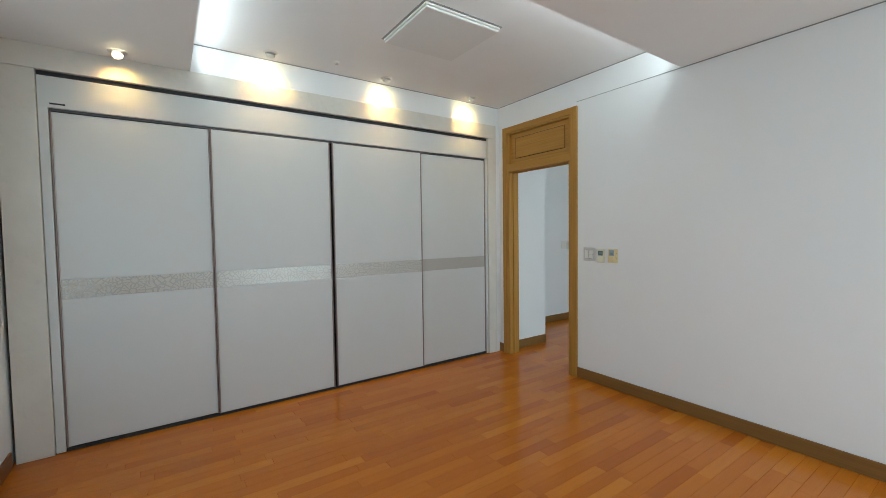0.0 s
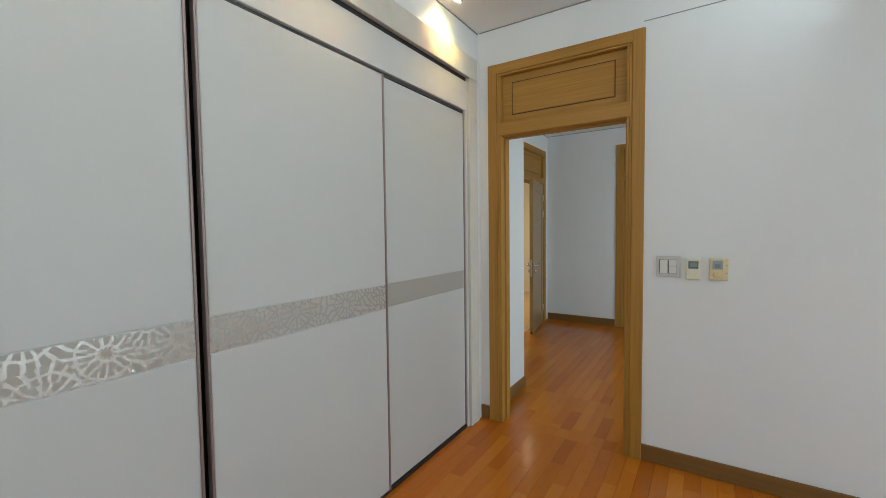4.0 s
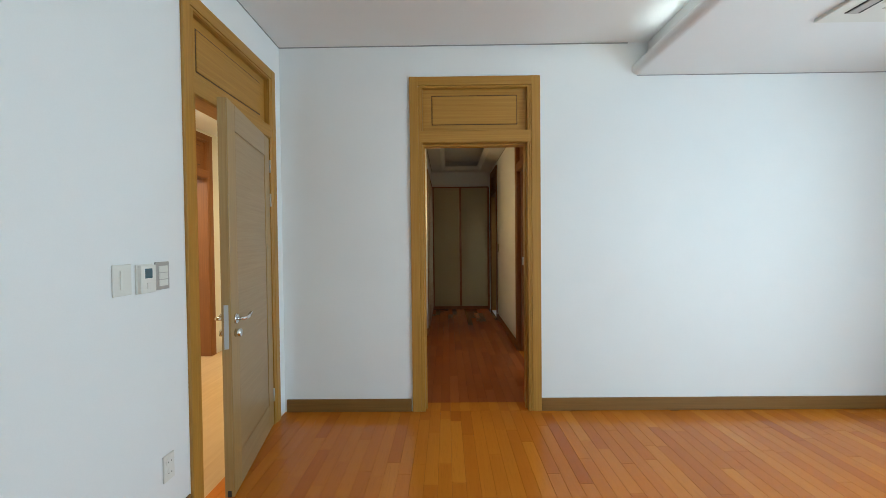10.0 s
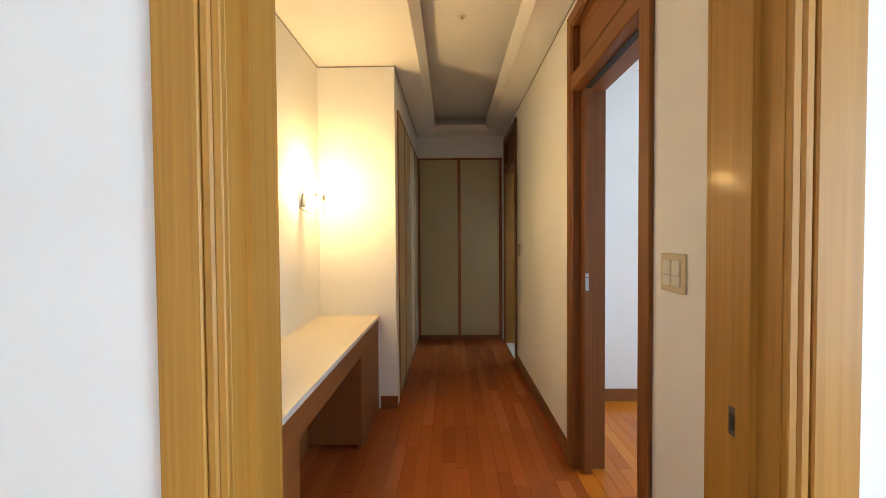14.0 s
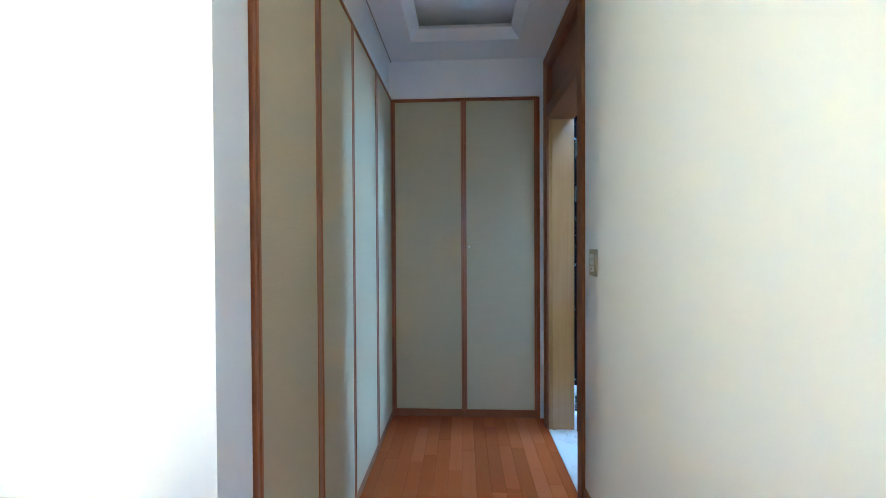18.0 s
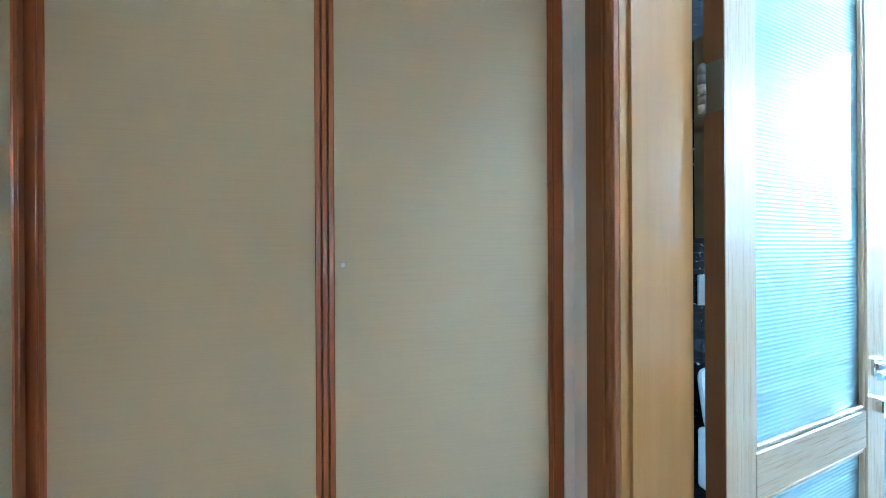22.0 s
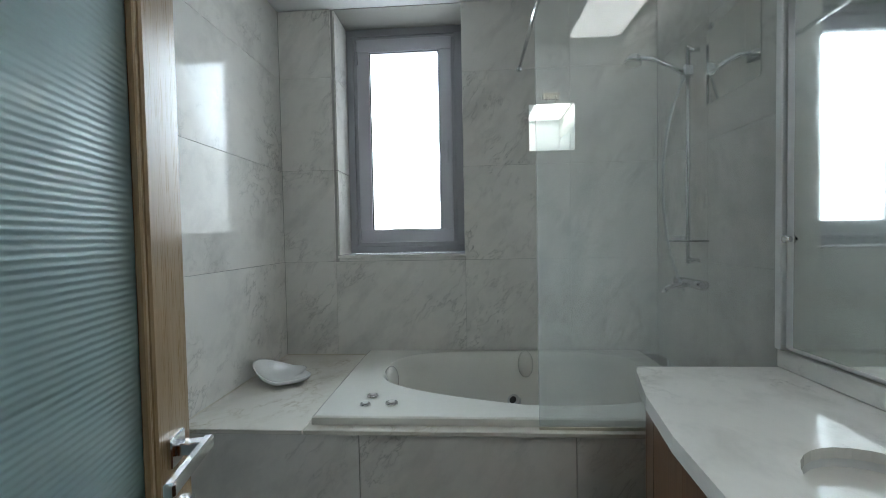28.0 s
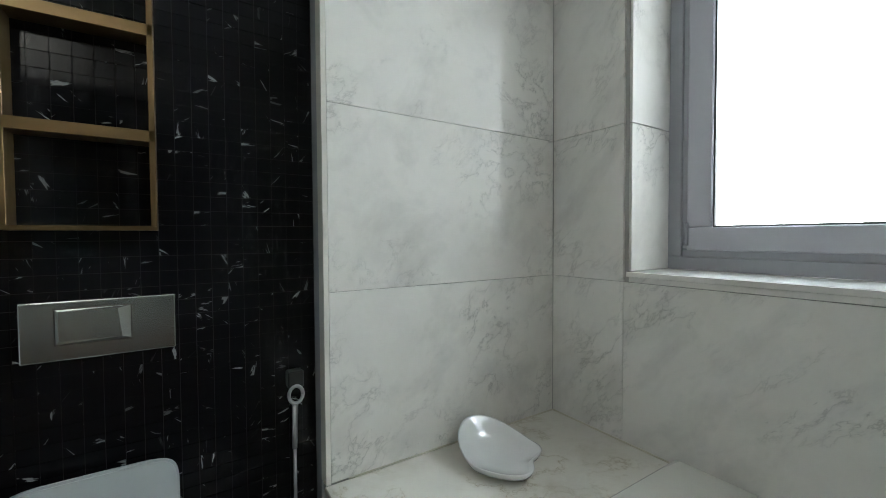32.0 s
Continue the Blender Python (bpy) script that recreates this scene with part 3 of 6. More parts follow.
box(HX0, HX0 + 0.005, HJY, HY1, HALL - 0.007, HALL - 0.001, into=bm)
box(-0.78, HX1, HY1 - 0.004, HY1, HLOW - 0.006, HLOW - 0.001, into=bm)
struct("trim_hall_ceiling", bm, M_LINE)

# corridor shell
struct("wall_corridor", wall_boxes("y", HY2, 12.80, CX1, CX2, -0.01, 3.0, [(SD[0] - 0.02, SD[1] + 0.02, -0.01, CASE_H - 0.07), (BD[0] - 0.02, BD[1] + 0.02, -0.01, CASE_H - 0.07)]), M_WALL)
struct("wall_niche_back", box(NX0 - 0.12, NX0, HY2, NY1 + 0.1, 0, 3.0), M_WALL)
bm = box(NX0, CLX - 0.005, NY1, 9.825, 0, 3.0)
box(-3.15, -2.52, 9.825, 12.30, 2.345, 3.0, into=bm)
struct("wall_niche_end", bm, M_WALL)
struct("wall_over_closets", box(-2.52, CX1, CEY, CEY + 0.5, 2.345, 3.0), M_WALL)
struct("wall_closet_back", box(-3.15, CX1, 12.30, 12.42, 0, 3.0), M_WALL)
struct("wall_closet_side", box(-3.27, -3.15, 9.78, 12.42, 0, 3.0), M_WALL)
struct("wall_beside_closet", box(-1.4185, CX1, CEY, CEY + 0.3, 0, 2.345), M_WALL)
# the corridor ceiling with its long tray
TX0, TX1, TY0, TY1 = -2.315, -1.605, 7.62, 11.535
bm = bmesh.new()
for x0, x1, y0, y1 in ((NX0, TX0, HY2, CEY), (TX1, CX1, HY2, CEY), (TX0, TX1, HY2, TY0), (TX0, TX1, TY1, CEY)):
    box(x0, x1, y0, y1, CORR, 2.66, into=bm)
box(TX0 - 0.1, TX1 + 0.1, TY0 - 0.1, TY1 + 0.1, 2.775, 2.85, into=bm)
for x0, x1, y0, y1 in ((TX0 - 0.12, TX0 - 0.1, TY0 - 0.1, TY1 + 0.1), (TX1 + 0.1, TX1 + 0.12, TY0 - 0.1, TY1 + 0.1), (TX0 - 0.12, TX1 + 0.12, TY0 - 0.12, TY0 - 0.1), (TX0 - 0.12, TX1 + 0.12, TY1 + 0.1, TY1 + 0.12)):
    box(x0, x1, y0, y1, 2.655, 2.85, into=bm)
struct("ceiling_corridor", bm, M_CEIL)
bm = bmesh.new()
inner, outer = (TX0 + 0.06, TX1 - 0.06, TY0 + 0.06, TY1 - 0.06), (TX0, TX1, TY0, TY1)
ring_a = [bm.verts.new((x, y, CORR - 0.004)) for x, y in ((outer[0], outer[2]), (outer[1], outer[2]), (outer[1], outer[3]), (outer[0], outer[3]))]
ring_b = [bm.verts.new((x, y, CORR + 0.048)) for x, y in ((inner[0], inner[2]), (inner[1], inner[2]), (inner[1], inner[3]), (inner[0], inner[3]))]
for k in range(4):
    bm.faces.new((ring_a[k], ring_a[(k + 1) % 4], ring_b[(k + 1) % 4], ring_b[k]))
ring_c = [bm.verts.new((v.co.x, v.co.y, CORR + 0.060)) for v in ring_b]
ring_d = [bm.verts.new((v.co.x, v.co.y, CORR + 0.060)) for v in ring_a]
for lo, hi in ((ring_b, ring_c), (ring_c, ring_d), (ring_d, ring_a)):
    for k in range(4):
        bm.faces.new((lo[k], lo[(k + 1) % 4], hi[(k + 1) % 4], hi[k]))
bmesh.ops.recalc_face_normals(bm, faces=bm.faces)
struct("trim_corridor_tray", bm, M_CEIL)
# grey strips stand in for the shade along the corridor ceiling
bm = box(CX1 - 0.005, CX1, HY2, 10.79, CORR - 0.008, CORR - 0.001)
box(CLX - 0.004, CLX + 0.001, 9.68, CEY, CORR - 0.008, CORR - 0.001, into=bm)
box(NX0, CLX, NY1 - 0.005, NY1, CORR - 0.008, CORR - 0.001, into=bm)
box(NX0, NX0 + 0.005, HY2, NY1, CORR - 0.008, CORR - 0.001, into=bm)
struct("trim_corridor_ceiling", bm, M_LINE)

# study behind the sliding door
struct("wall_study_end", box(CX2, SRX + 0.15, SRY, BRY - 0.012, -0.1, 3.0), M_WALL)
struct("wall_study_window", wall_boxes("y", HY2, SRY, SRX, SRX + 0.15, 0, 3.0, [(7.6, 9.5, 0.75, 2.4)]), M_WALL)
struct("ceiling_study", box(CX2, SRX, HY2, SRY, 2.62, 2.8), M_CEIL)

# dressing room and kitchen beyond the hall door
struct("wall_dressing_side", wall_boxes("y", 4.35, 9.55, -5.12, -5.00, 0, 3.0, [(7.91, 8.75, 0, CASE_H - 0.07)]), M_CREAMWALL)
struct("wall_kitchen_far", box(-7.35, -7.2, 6.2, 9.7, 0, 3.0), M_WALL)
struct("wall_kitchen_near", box(-7.2, -5.12, 6.2, 6.35, 0, 3.0), M_WALL)
struct("wall_dressing_near", box(-5.12, HX0 - 0.12, 4.2, 4.35, 0, 3.0), M_CREAMWALL)
struct("wall_kitchen_back", box(-7.2, -3.27, 9.55, 9.70, 0, 3.0), M_CREAMWALL)
struct("wall_dressing_niche", box(-3.39, -3.27, 7.336, 9.55, 0, 3.0), M_CREAMWALL)
struct("ceiling_dressing", box(-7.2, HX0 - 0.12, 4.35, 9.55, 2.60, 2.7), M_CEIL)

# bathroom shell: backing walls, the slabs are set on them further down
T = 0.012
struct("wall_bath_window", wall_boxes("y", BRY - 0.15, BKY + 0.15, BFX + T, BFX + 0.40, -0.1, 3.0, [(11.30, 12.17, 1.155, 2.815)]), M_GROUT)
struct("wall_bath_end", box(0.487, BFX + 0.012, BLY + T, BLY + 0.28, -0.1, 3.0), M_GROUT)
struct("wall_bath_mosaic", box(CX2, 0.487, BKY + 0.008, BKY + 0.15, -0.1, 3.0), M_GROUT_DARK)
struct("wall_bath_washstand", box(CX2, BFX + 0.012, BRY - 0.1, BRY - T, -0.1, 3.0), M_GROUT)
struct("ceiling_bath", box(CX2, BFX + 0.4, BRY - 0.1, BKY + 0.15, BCEIL, 2.95), M_CEIL)


# baseboards
def baseboard(axis, a0, a1, face, out, material, high=0.1):
    """A skirting along a wall face; out is +1 or -1: the way it stands off the wall."""
    if axis == "x":
        bm = box(a0, a1, face, face + out * 0.014, 0.002, high, 0.003)
    else:
        bm = box(face, face + out * 0.014, a0, a1, 0.002, high, 0.003)
    return struct("baseboard", bm, material)


baseboard("x", -1.764, BX1, FY, -1, M_BASE_X)
baseboard("x", -2.842, -2.778, FY, -1, M_BASE_X)
baseboard("x", -2.80, BX1, BY0, 1, M_CHERRY_X)
baseboard("y", FY2 + 0.02, HJY, HJX, 1, M_BASE_Y)
baseboard("y", HJY + 0.02, 6.00, HX0, 1, M_BASE_Y)
baseboard("x", HX0 + 0.016, -2.518, HY1, -1, M_BASE_X)
baseboard("x", -1.516, HX1, HY1, -1, M_BASE_X)
baseboard("y", 6.1, HY1, HX1, -1, M_CHERRY_Y)
baseboard("y", HY2 + 0.09, SD[0] - 0.105, CX1, -1, M_CHERRY_Y)
baseboard("y", SD[1] + 0.105, BD[0] - 0.105, CX1, -1, M_CHERRY_Y)
baseboard("x", -2.63, CLX + 0.002, NY1, -1, M_CHERRY_X)
baseboard("x", CX2, SRX, SRY, -1, M_CHERRY_X)
baseboard("y", 4.36, 7.83, -5.0, 1, M_BASE_Y)


# ---------------------------------------------------------------- doors
def oriented(axis):
    """Boxes in door coordinates: u along the wall, n across it."""
    def put(u0, u1, n0, n1, z0, z1, bevel=0.0, into=None):
        if axis == "x":
            return box(u0, u1, n0, n1, z0, z1, bevel, into=into)
        return box(n0, n1, u0, u1, z0, z1, bevel, into=into)
    return put


def door_frame(name, axis, opening, faces, woods, label, sides=(1, 1), width=0.098, lining=None, far_lining=None, head=DOOR_H):
    """Lining, casings and a panelled transom over the opening. woods: upright and level veneer."""
    put = oriented(axis)
    a, b = opening
    t0, t1 = faces
    up, flat = woods
    mid = (a + b) / 2
    base = (mid, t0, 0) if axis == "x" else (t0, mid, 0)
    top = thing(name, base, label, "door frame", kind="structure")
    top_z, deep = CASE_H - 0.07, 0.026
    part("jamb", put(a - 0.02, a, t0, t1, 0, head, 0.001), far_lining or lining or up, top)
    part("jamb", put(b, b + 0.02, t0, t1, 0, head, 0.001), lining or up, top)
    part("lintel", put(a - 0.02, b + 0.02, t0, t1, head, head + 0.02, 0.001), flat, top)
    c0, c1 = t0 + (deep + 0.004) * sides[0], t1 - (deep + 0.004) * sides[1]
    part("transom_core", put(a - 0.02, b + 0.02, c0, c1, head + 0.02, top_z), flat, top)
    for n, out, wanted in ((t0, -1, sides[0]), (t1, 1, sides[1])):
        if not wanted:
            continue
        n1 = n + out * 0.018
        sunk = n - out * deep
        for e, s in ((a, -1), (b, 1)):
            bm = put(e + s * 0.0312, e + s * width, n, n1, 0, CASE_H, 0.0025)
            put(e + s * 0.0142, e + s * 0.0310, n, n + out * 0.0152, 0, CASE_H - width + 0.02, 0.004, into=bm)
            put(e + s * 0.0005, e + s * 0.0140, n, n + out * 0.0125, 0, CASE_H - width + 0.02, 0.002, into=bm)
            part("casing", bm, up, top)
            part("reveal", put(e, e + s * 0.0195, sunk - out * 0.003, n, head + 0.0205, top_z - 0.0005), up, top)
        bm = put(a - 0.034, b + 0.034, n, n1 - out * 0.001, CASE_H - 0.066, CASE_H - 0.001, 0.002)
        put(a - 0.03, b + 0.03, n, n + out * 0.013, CASE_H - 0.082, CASE_H - 0.068, 0.003, into=bm)
        put(a + 0.0005, b - 0.0005, sunk, n, CASE_H - 0.0835, top_z - 0.0005, into=bm)
        part("top_casing", bm, flat, top)
        bm = put(a - 0.03, b + 0.03, n, n + out * 0.015, head + 0.004, head + 0.092, 0.003)
        put(a + 0.0005, b - 0.0005, sunk, n, head + 0.0205, head + 0.0915, into=bm)
        put(a, b, n, n + out * 0.010, head + 0.001, head + 0.003, into=bm)
        part("head_rail", bm, flat, top)
        z0, z1 = head + 0.094, CASE_H - 0.083
        part("transom_panel", put(a + 0.001, b - 0.001, sunk - out * 0.0035, sunk, z0 - 0.001, z1 - 0.001), flat, top)
        # flat dark plate under the raised panel, coloured as the shade of a groove
        part("panel_groove", put(a + 0.069, b - 0.069, sunk, sunk + out * 0.0012, z0 + 0.049, z1 - 0.049), M_GROOVE_SHADE, top, "dark border that paints the groove's shade")
        part("raised_panel", put(a + 0.075, b - 0.075, sunk, sunk + out * 0.005, z0 + 0.055, z1 - 0.055, 0.003), flat, top)
    return top


OAKS, CHERRIES = (M_OAK, M_OAK_X), (M_CHERRY, M_CHERRY_Y)
frame_1 = door_frame("door_1", "x", D1, (FY, FY2), OAKS, "golden oak door frame with a panelled transom")
frame_2 = door_frame("door_2", "x", D2, (HY1, HY2), OAKS, "golden oak door frame with a panelled transom")
door_frame("door_3", "y", D3, (HX0 - 0.12, HX0), (M_OAK, M_OAK_Y), "golden oak door frame with a panelled transom", (0, 1), 0.09)
door_frame("door_4", "y", SD, (CX1, CX2), CHERRIES, "dark cherry sliding door frame with panelled transom", (1, 0), 0.09, head=TALL_H)
# the jamb at BD[0] gets little light: dark wood stands for its shade
door_frame("door_5", "y", BD, (CX1, CX2), CHERRIES, "dark cherry bathroom door frame with golden lining, one jamb darkened for shade", (1, 0), 0.095, M_GOLD, M_WALNUT, TALL_H)
door_frame("door_6", "y", (7.93, 8.73), (-5.12, -5.00), CHERRIES, "dark cherry kitchen door frame with transom", (0, 1))
for top, x, y, z, tall, wide in ((frame_1, D1[1], FY + 0.092, 0.952, 0.045, 0.010), (frame_2, D2[1], HY1 + 0.097, 0.998, 0.024, 0.009)):
    plate = part("strike_plate", box(x - 0.0015, x - 0.0002, y - wide, y + wide, z - tall, z + tall), M_STEEL, top, "steel strike plate")
    part("latch_hole", box(x - 0.002, x - 0.0014, y - 0.005, y + 0.005, z - 0.014, z + 0.012), M_DARK, plate)
# the plain outer corner strip of the lining where the first door leaf is missing
for u in D1:
    s = 1 if u == D1[0] else -1
    struct("trim_door_stop", box(u, u + s * 0.012, FY + 0.045, FY + 0.075, 0, DOOR_H - 0.012), M_OAK)
for u in D2:
    s = 1 if u == D2[0] else -1
    struct("trim_door_stop", box(u, u + s * 0.012, HY1 + 0.045, HY1 + 0.075, 0, DOOR_H - 0.012), M_OAK)
struct("trim_door_stop", box(D1[0], D1[1], FY + 0.045, FY + 0.075, DOOR_H - 0.012, DOOR_H), M_OAK_X)
struct("trim_door_stop", box(D2[0], D2[1], HY1 + 0.045, HY1 + 0.075, DOOR_H - 0.012, DOOR_H), M_OAK_X)
# the stop at BD[0] is darkened like its shaded jamb
for u in BD:
    s = 1 if u == BD[0] else -1
    struct("trim_door_stop", box(CX1 + 0.02, CX1 + 0.05, u, u + s * 0.010, 0, TALL_H - 0.012), M_GOLD if s < 0 else M_WALNUT)


# windows: frames and panes
def window(name, axis, span, heights, face, depth, panes, material, label):
    put = oriented(axis)
    a, b = span
    z0, z1 = heights
    mid = (a + b) / 2
    top = thing(name, (mid, face, z0) if axis == "x" else (face, mid, z0), label, "window", kind="structure")
    bm = put(a, b, face, face + depth, z0, z0 + 0.06, 0.003)
    put(a, b, face, face + depth, z1 - 0.06, z1, 0.003, into=bm)
    for k in range(panes + 1):
        u = a + (b - a) * k / panes
        put(max(a, u - 0.03), min(b, u + 0.03), face, face + depth, z0 + 0.06, z1 - 0.06, 0.003, into=bm)
    part("window_frame", bm, material, top)
    for k in range(panes):
        u0, u1 = a + (b - a) * k / panes + 0.03, a + (b - a) * (k + 1) / panes - 0.03
        p = part("pane", put(u0, u1, face + depth * 0.4, face + depth * 0.4 + 0.006, z0 + 0.06, z1 - 0.06), M_PANE, top)
        p.visible_shadow = False
    return top


window("window_1", "x", (-2.45, 1.60), (0.66, 2.42), BY0 - 0.13, 0.06, 3, M_ALU, "wide aluminium window above a wooden sill")
struct("window_sill", box(-2.47, 1.62, BY0 - 0.15, BY0 + 0.045, 0.62, 0.655, 0.004), M_OAK_X)
window("window_5", "y", (1.50, 3.45), (0.08, 2.35), BX1 + 0.06, 0.06, 2, M_ALU, "tall aluminium balcony window of the bedroom")
window("window_2", "y", (3.95, 6.05), (0.12, 2.42), HX1 + 0.06, 0.06, 2, M_ALU, "tall aluminium window in the hall")
window("window_3", "y", (7.6, 9.5), (0.75, 2.4), SRX + 0.06, 0.06, 2, M_ALU, "aluminium window of the study")

# ---------------------------------------------------------------- bedroom
DIV = (-0.100, 0.780, 1.706, 2.635, 3.483)   # wardrobe door joints
wardrobe = thing("wardrobe", (WX - 0.3, 1.7, 0), "built-in white four-door sliding wardrobe with a patterned silver band", "wardrobe")
part("carcass", box(-3.45, WX - 0.055, DIV[0] - 0.02, DIV[-1] + 0.02, 0.004, 2.40), M_DARK, wardrobe, "dark inside of the wardrobe")
# set-back strip in near-black, painting the shade of the gap below the doors
part("plinth", box(WX - 0.05, WX - 0.012, DIV[0], DIV[-1], 0.002, 0.022), M_DARK, wardrobe, "dark strip for the shaded gap under the doors")
part("header_panel", box(WX - 0.050, WX - 0.004, DIV[0] - 0.05, DIV[-1] + 0.025, 2.222, 2.418, 0.002), M_PANEL, wardrobe)
part("top_rail", box(WX - 0.05, WX - 0.022, DIV[0], DIV[-1], 2.206, 2.2215), M_TRACK, wardrobe, "dark grey top track")
part("side_strip", box(WX - 0.05, WX - 0.006, DIV[-1] + 0.003, DIV[-1] + 0.026, 0.004, 2.23, 0.002), M_PANEL, wardrobe)
part("side_strip", box(WX - 0.05, WX - 0.006, DIV[0] - 0.05, DIV[0] - 0.003, 0.004, 2.23, 0.002), M_PANEL, wardrobe)
for k in range(4):
    y0, y1 = DIV[k] + (0.012 if k == 2 else 0), DIV[k + 1] - (0.010 if k == 1 else 0)
    back = 0.018 if k in (0, 3) else 0.0
    x1 = WX - back
    door = part("sliding_door", box(x1 - 0.022, x1 - 0.003, y0 + 0.004, y1 - 0.004, 0.026, 2.200, 0.002), M_PANEL, wardrobe, "white laminate sliding door")
    part("upper_panel", box(x1 - 0.004, x1, y0 + 0.013, y1 - 0.013, 1.128, 2.186, 0.0012), M_PANEL, door)
    part("lower_panel", box(x1 - 0.004, x1, y0 + 0.013, y1 - 0.013, 0.036, 1.000, 0.0012), M_PANEL, door)
    part("decor_band", box(x1 - 0.004, x1 - 0.0005, y0 + 0.012, y1 - 0.012, 1.003, 1.125), M_BAND_PLAIN if k == 3 else M_BAND, door, "plain grey-beige glass band" if k == 3 else "grey-beige glass band with a pale shell pattern")
    for e, s in ((y0, 1), (y1, -1)):
        part("edge_profile", box(x1 - 0.024, x1 + 0.007, e + s * 0.001, e + s * 0.0095, 0.024, 2.204, 0.003), M_BRONZE, door, "slim bronze edge profile")
part("catch_slot", box(WX - 0.004, WX - 0.002, DIV[0] + 0.006, DIV[0] + 0.080, 2.242, 2.252), M_DARK, wardrobe)
struct("trim_wardrobe_gap", box(WX - 0.06, WX - 0.014, DIV[0] - 0.05, DIV[-1] + 0.026, 2.422, 2.448), M_DARK)
# stone surround
bm = box(WX - 0.10, WX + 0.012, BY0 + 0.02, DIV[0] - 0.053, 0.002, 2.448, 0.002)
struct("trim_stone_left", bm, M_BEIGE)
bm = box(WX - 0.10, WX + 0.012, DIV[-1] + 0.030, FY - 0.062, 0.002, 2.448, 0.002)
struct("trim_stone_right", bm, M_BEIGE)
struct("wall_wardrobe_corner", box(-3.47, WX, FY - 0.060, FY, 0, LOW), M_WALL)
struct("trim_stone_top", box(WX - 0.10, WX + 0.012, BY0 + 0.02, FY - 0.062, 2.450, LOW, 0.002), M_BEIGE)


def spot(x, y, z, lean, group):
    """A recessed lamp; lean: how far its swivel head points along x (negative: at the wardrobe)."""
    lamp = thing("ceiling_spotlight", (x, y, z), "small round white recessed ceiling spotlight, switched on", "ceiling light", group)
    bm = bmesh.new()
    bmesh.ops.create_cone(bm, cap_ends=False, segments=28, radius1=0.040, radius2=0.054, depth=0.007, matrix=Matrix.Translation((x, y, z - 0.004)))
    for f in bm.faces:
        f.smooth = True
    part("ring", bm, M_PLASTIC, lamp)
    part("housing", cyl((x, y, z - 0.0015), (x, y, z - 0.0035), 0.046, seg=28), M_STEEL, lamp)
    tip = Vector((x + lean, y, z - 0.026))
    way = (tip - Vector((x, y, z + 0.004))).normalized()
    part("lamp_head", cyl((x - lean * 0.2, y, z - 0.004), tip, 0.030, 0.033, 24), M_PLASTIC, lamp, "tilted white lamp head")
    part("bulb", cyl(tip + way * 0.0005, tip + way * 0.004, 0.027, 0.022, 20), M_BULB, lamp, "glowing halogen bulb")
    return lamp


for y, z in ((0.265, LOW), (1.205, CEIL), (2.200, CEIL), (3.195, CEIL)):
    lean = -0.014 if z == CEIL else 0.012
    spot(-2.715, y, z, lean, "spotlights above the wardrobe")
    data = bpy.data.lights.new("spot_beam", "SPOT")
    data.energy, data.color, data.spot_size, data.spot_blend, data.shadow_soft_size = (20 if z == CEIL else 6, (1.0, 0.52, 0.155), radians(104), 0.9, 0.02)
    beam = new("spot_beam", data)
    beam.matrix_world = look((-2.735 if z == CEIL else -2.70, y, z - 0.038), (-2.86, y, z - 0.22))


def ceiling_panel(x0, x1, y0, y1, z, label):
    """A flush ventilation cover that hangs a little below the ceiling."""
    top = thing("ventilation_cover", ((x0 + x1) / 2, (y0 + y1) / 2, z), label, "ventilation cover")
    # grey rim wider than the frame: the cover's shadow as a painted sheet
    bm = box(x0 - 0.012, x1 + 0.012, y0 - 0.012, y1 + 0.012, z - 0.004, z - 0.0005)
    part("shadow_gap", bm, M_LINE, top)
    part("frame", box(x0, x1, y0, y1, z - 0.018, z - 0.004, 0.003), M_PLASTIC, top)
    part("cover", box(x0 + 0.006, x1 - 0.006, y0 + 0.006, y1 - 0.006, z - 0.036, z - 0.020, 0.004), M_COVER, top, "flat grey-white cover plate")
    for sx, sy in ((x0 + 0.02, y0 + 0.02), (x1 - 0.02, y0 + 0.02), (x0 + 0.02, y1 - 0.02), (x1 - 0.02, y1 - 0.02)):
        part("spacer", cyl((sx, sy, z - 0.021), (sx, sy, z - 0.017), 0.006, seg=8), M_PLASTIC, top)
    return top


ceiling_panel(-2.030, -1.450, 1.840, 2.445, CEIL, "square white ventilation cover on the bedroom ceiling")
ceiling_panel(-2.105, -1.502, 5.165, 5.765, HALL, "square white ventilation cover on the hall ceiling")


def sprinkler(x, y, z):
    top = thing("sprinkler", (x, y, z), "small white sprinkler cap on the ceiling", "sprinkler")
    part("plate", cyl((x, y, z - 0.0005), (x, y, z - 0.006), 0.026, 0.022, 20), M_PLASTIC, top)
    part("head", cyl((x, y, z - 0.006), (x, y, z - 0.016), 0.010, 0.013, 14), M_STEEL, top)


sprinkler(-2.62, 1.70, CEIL)
sprinkler(-2.535, 5.50, HALL)
sprinkler(-2.0, 9.3, 2.775)


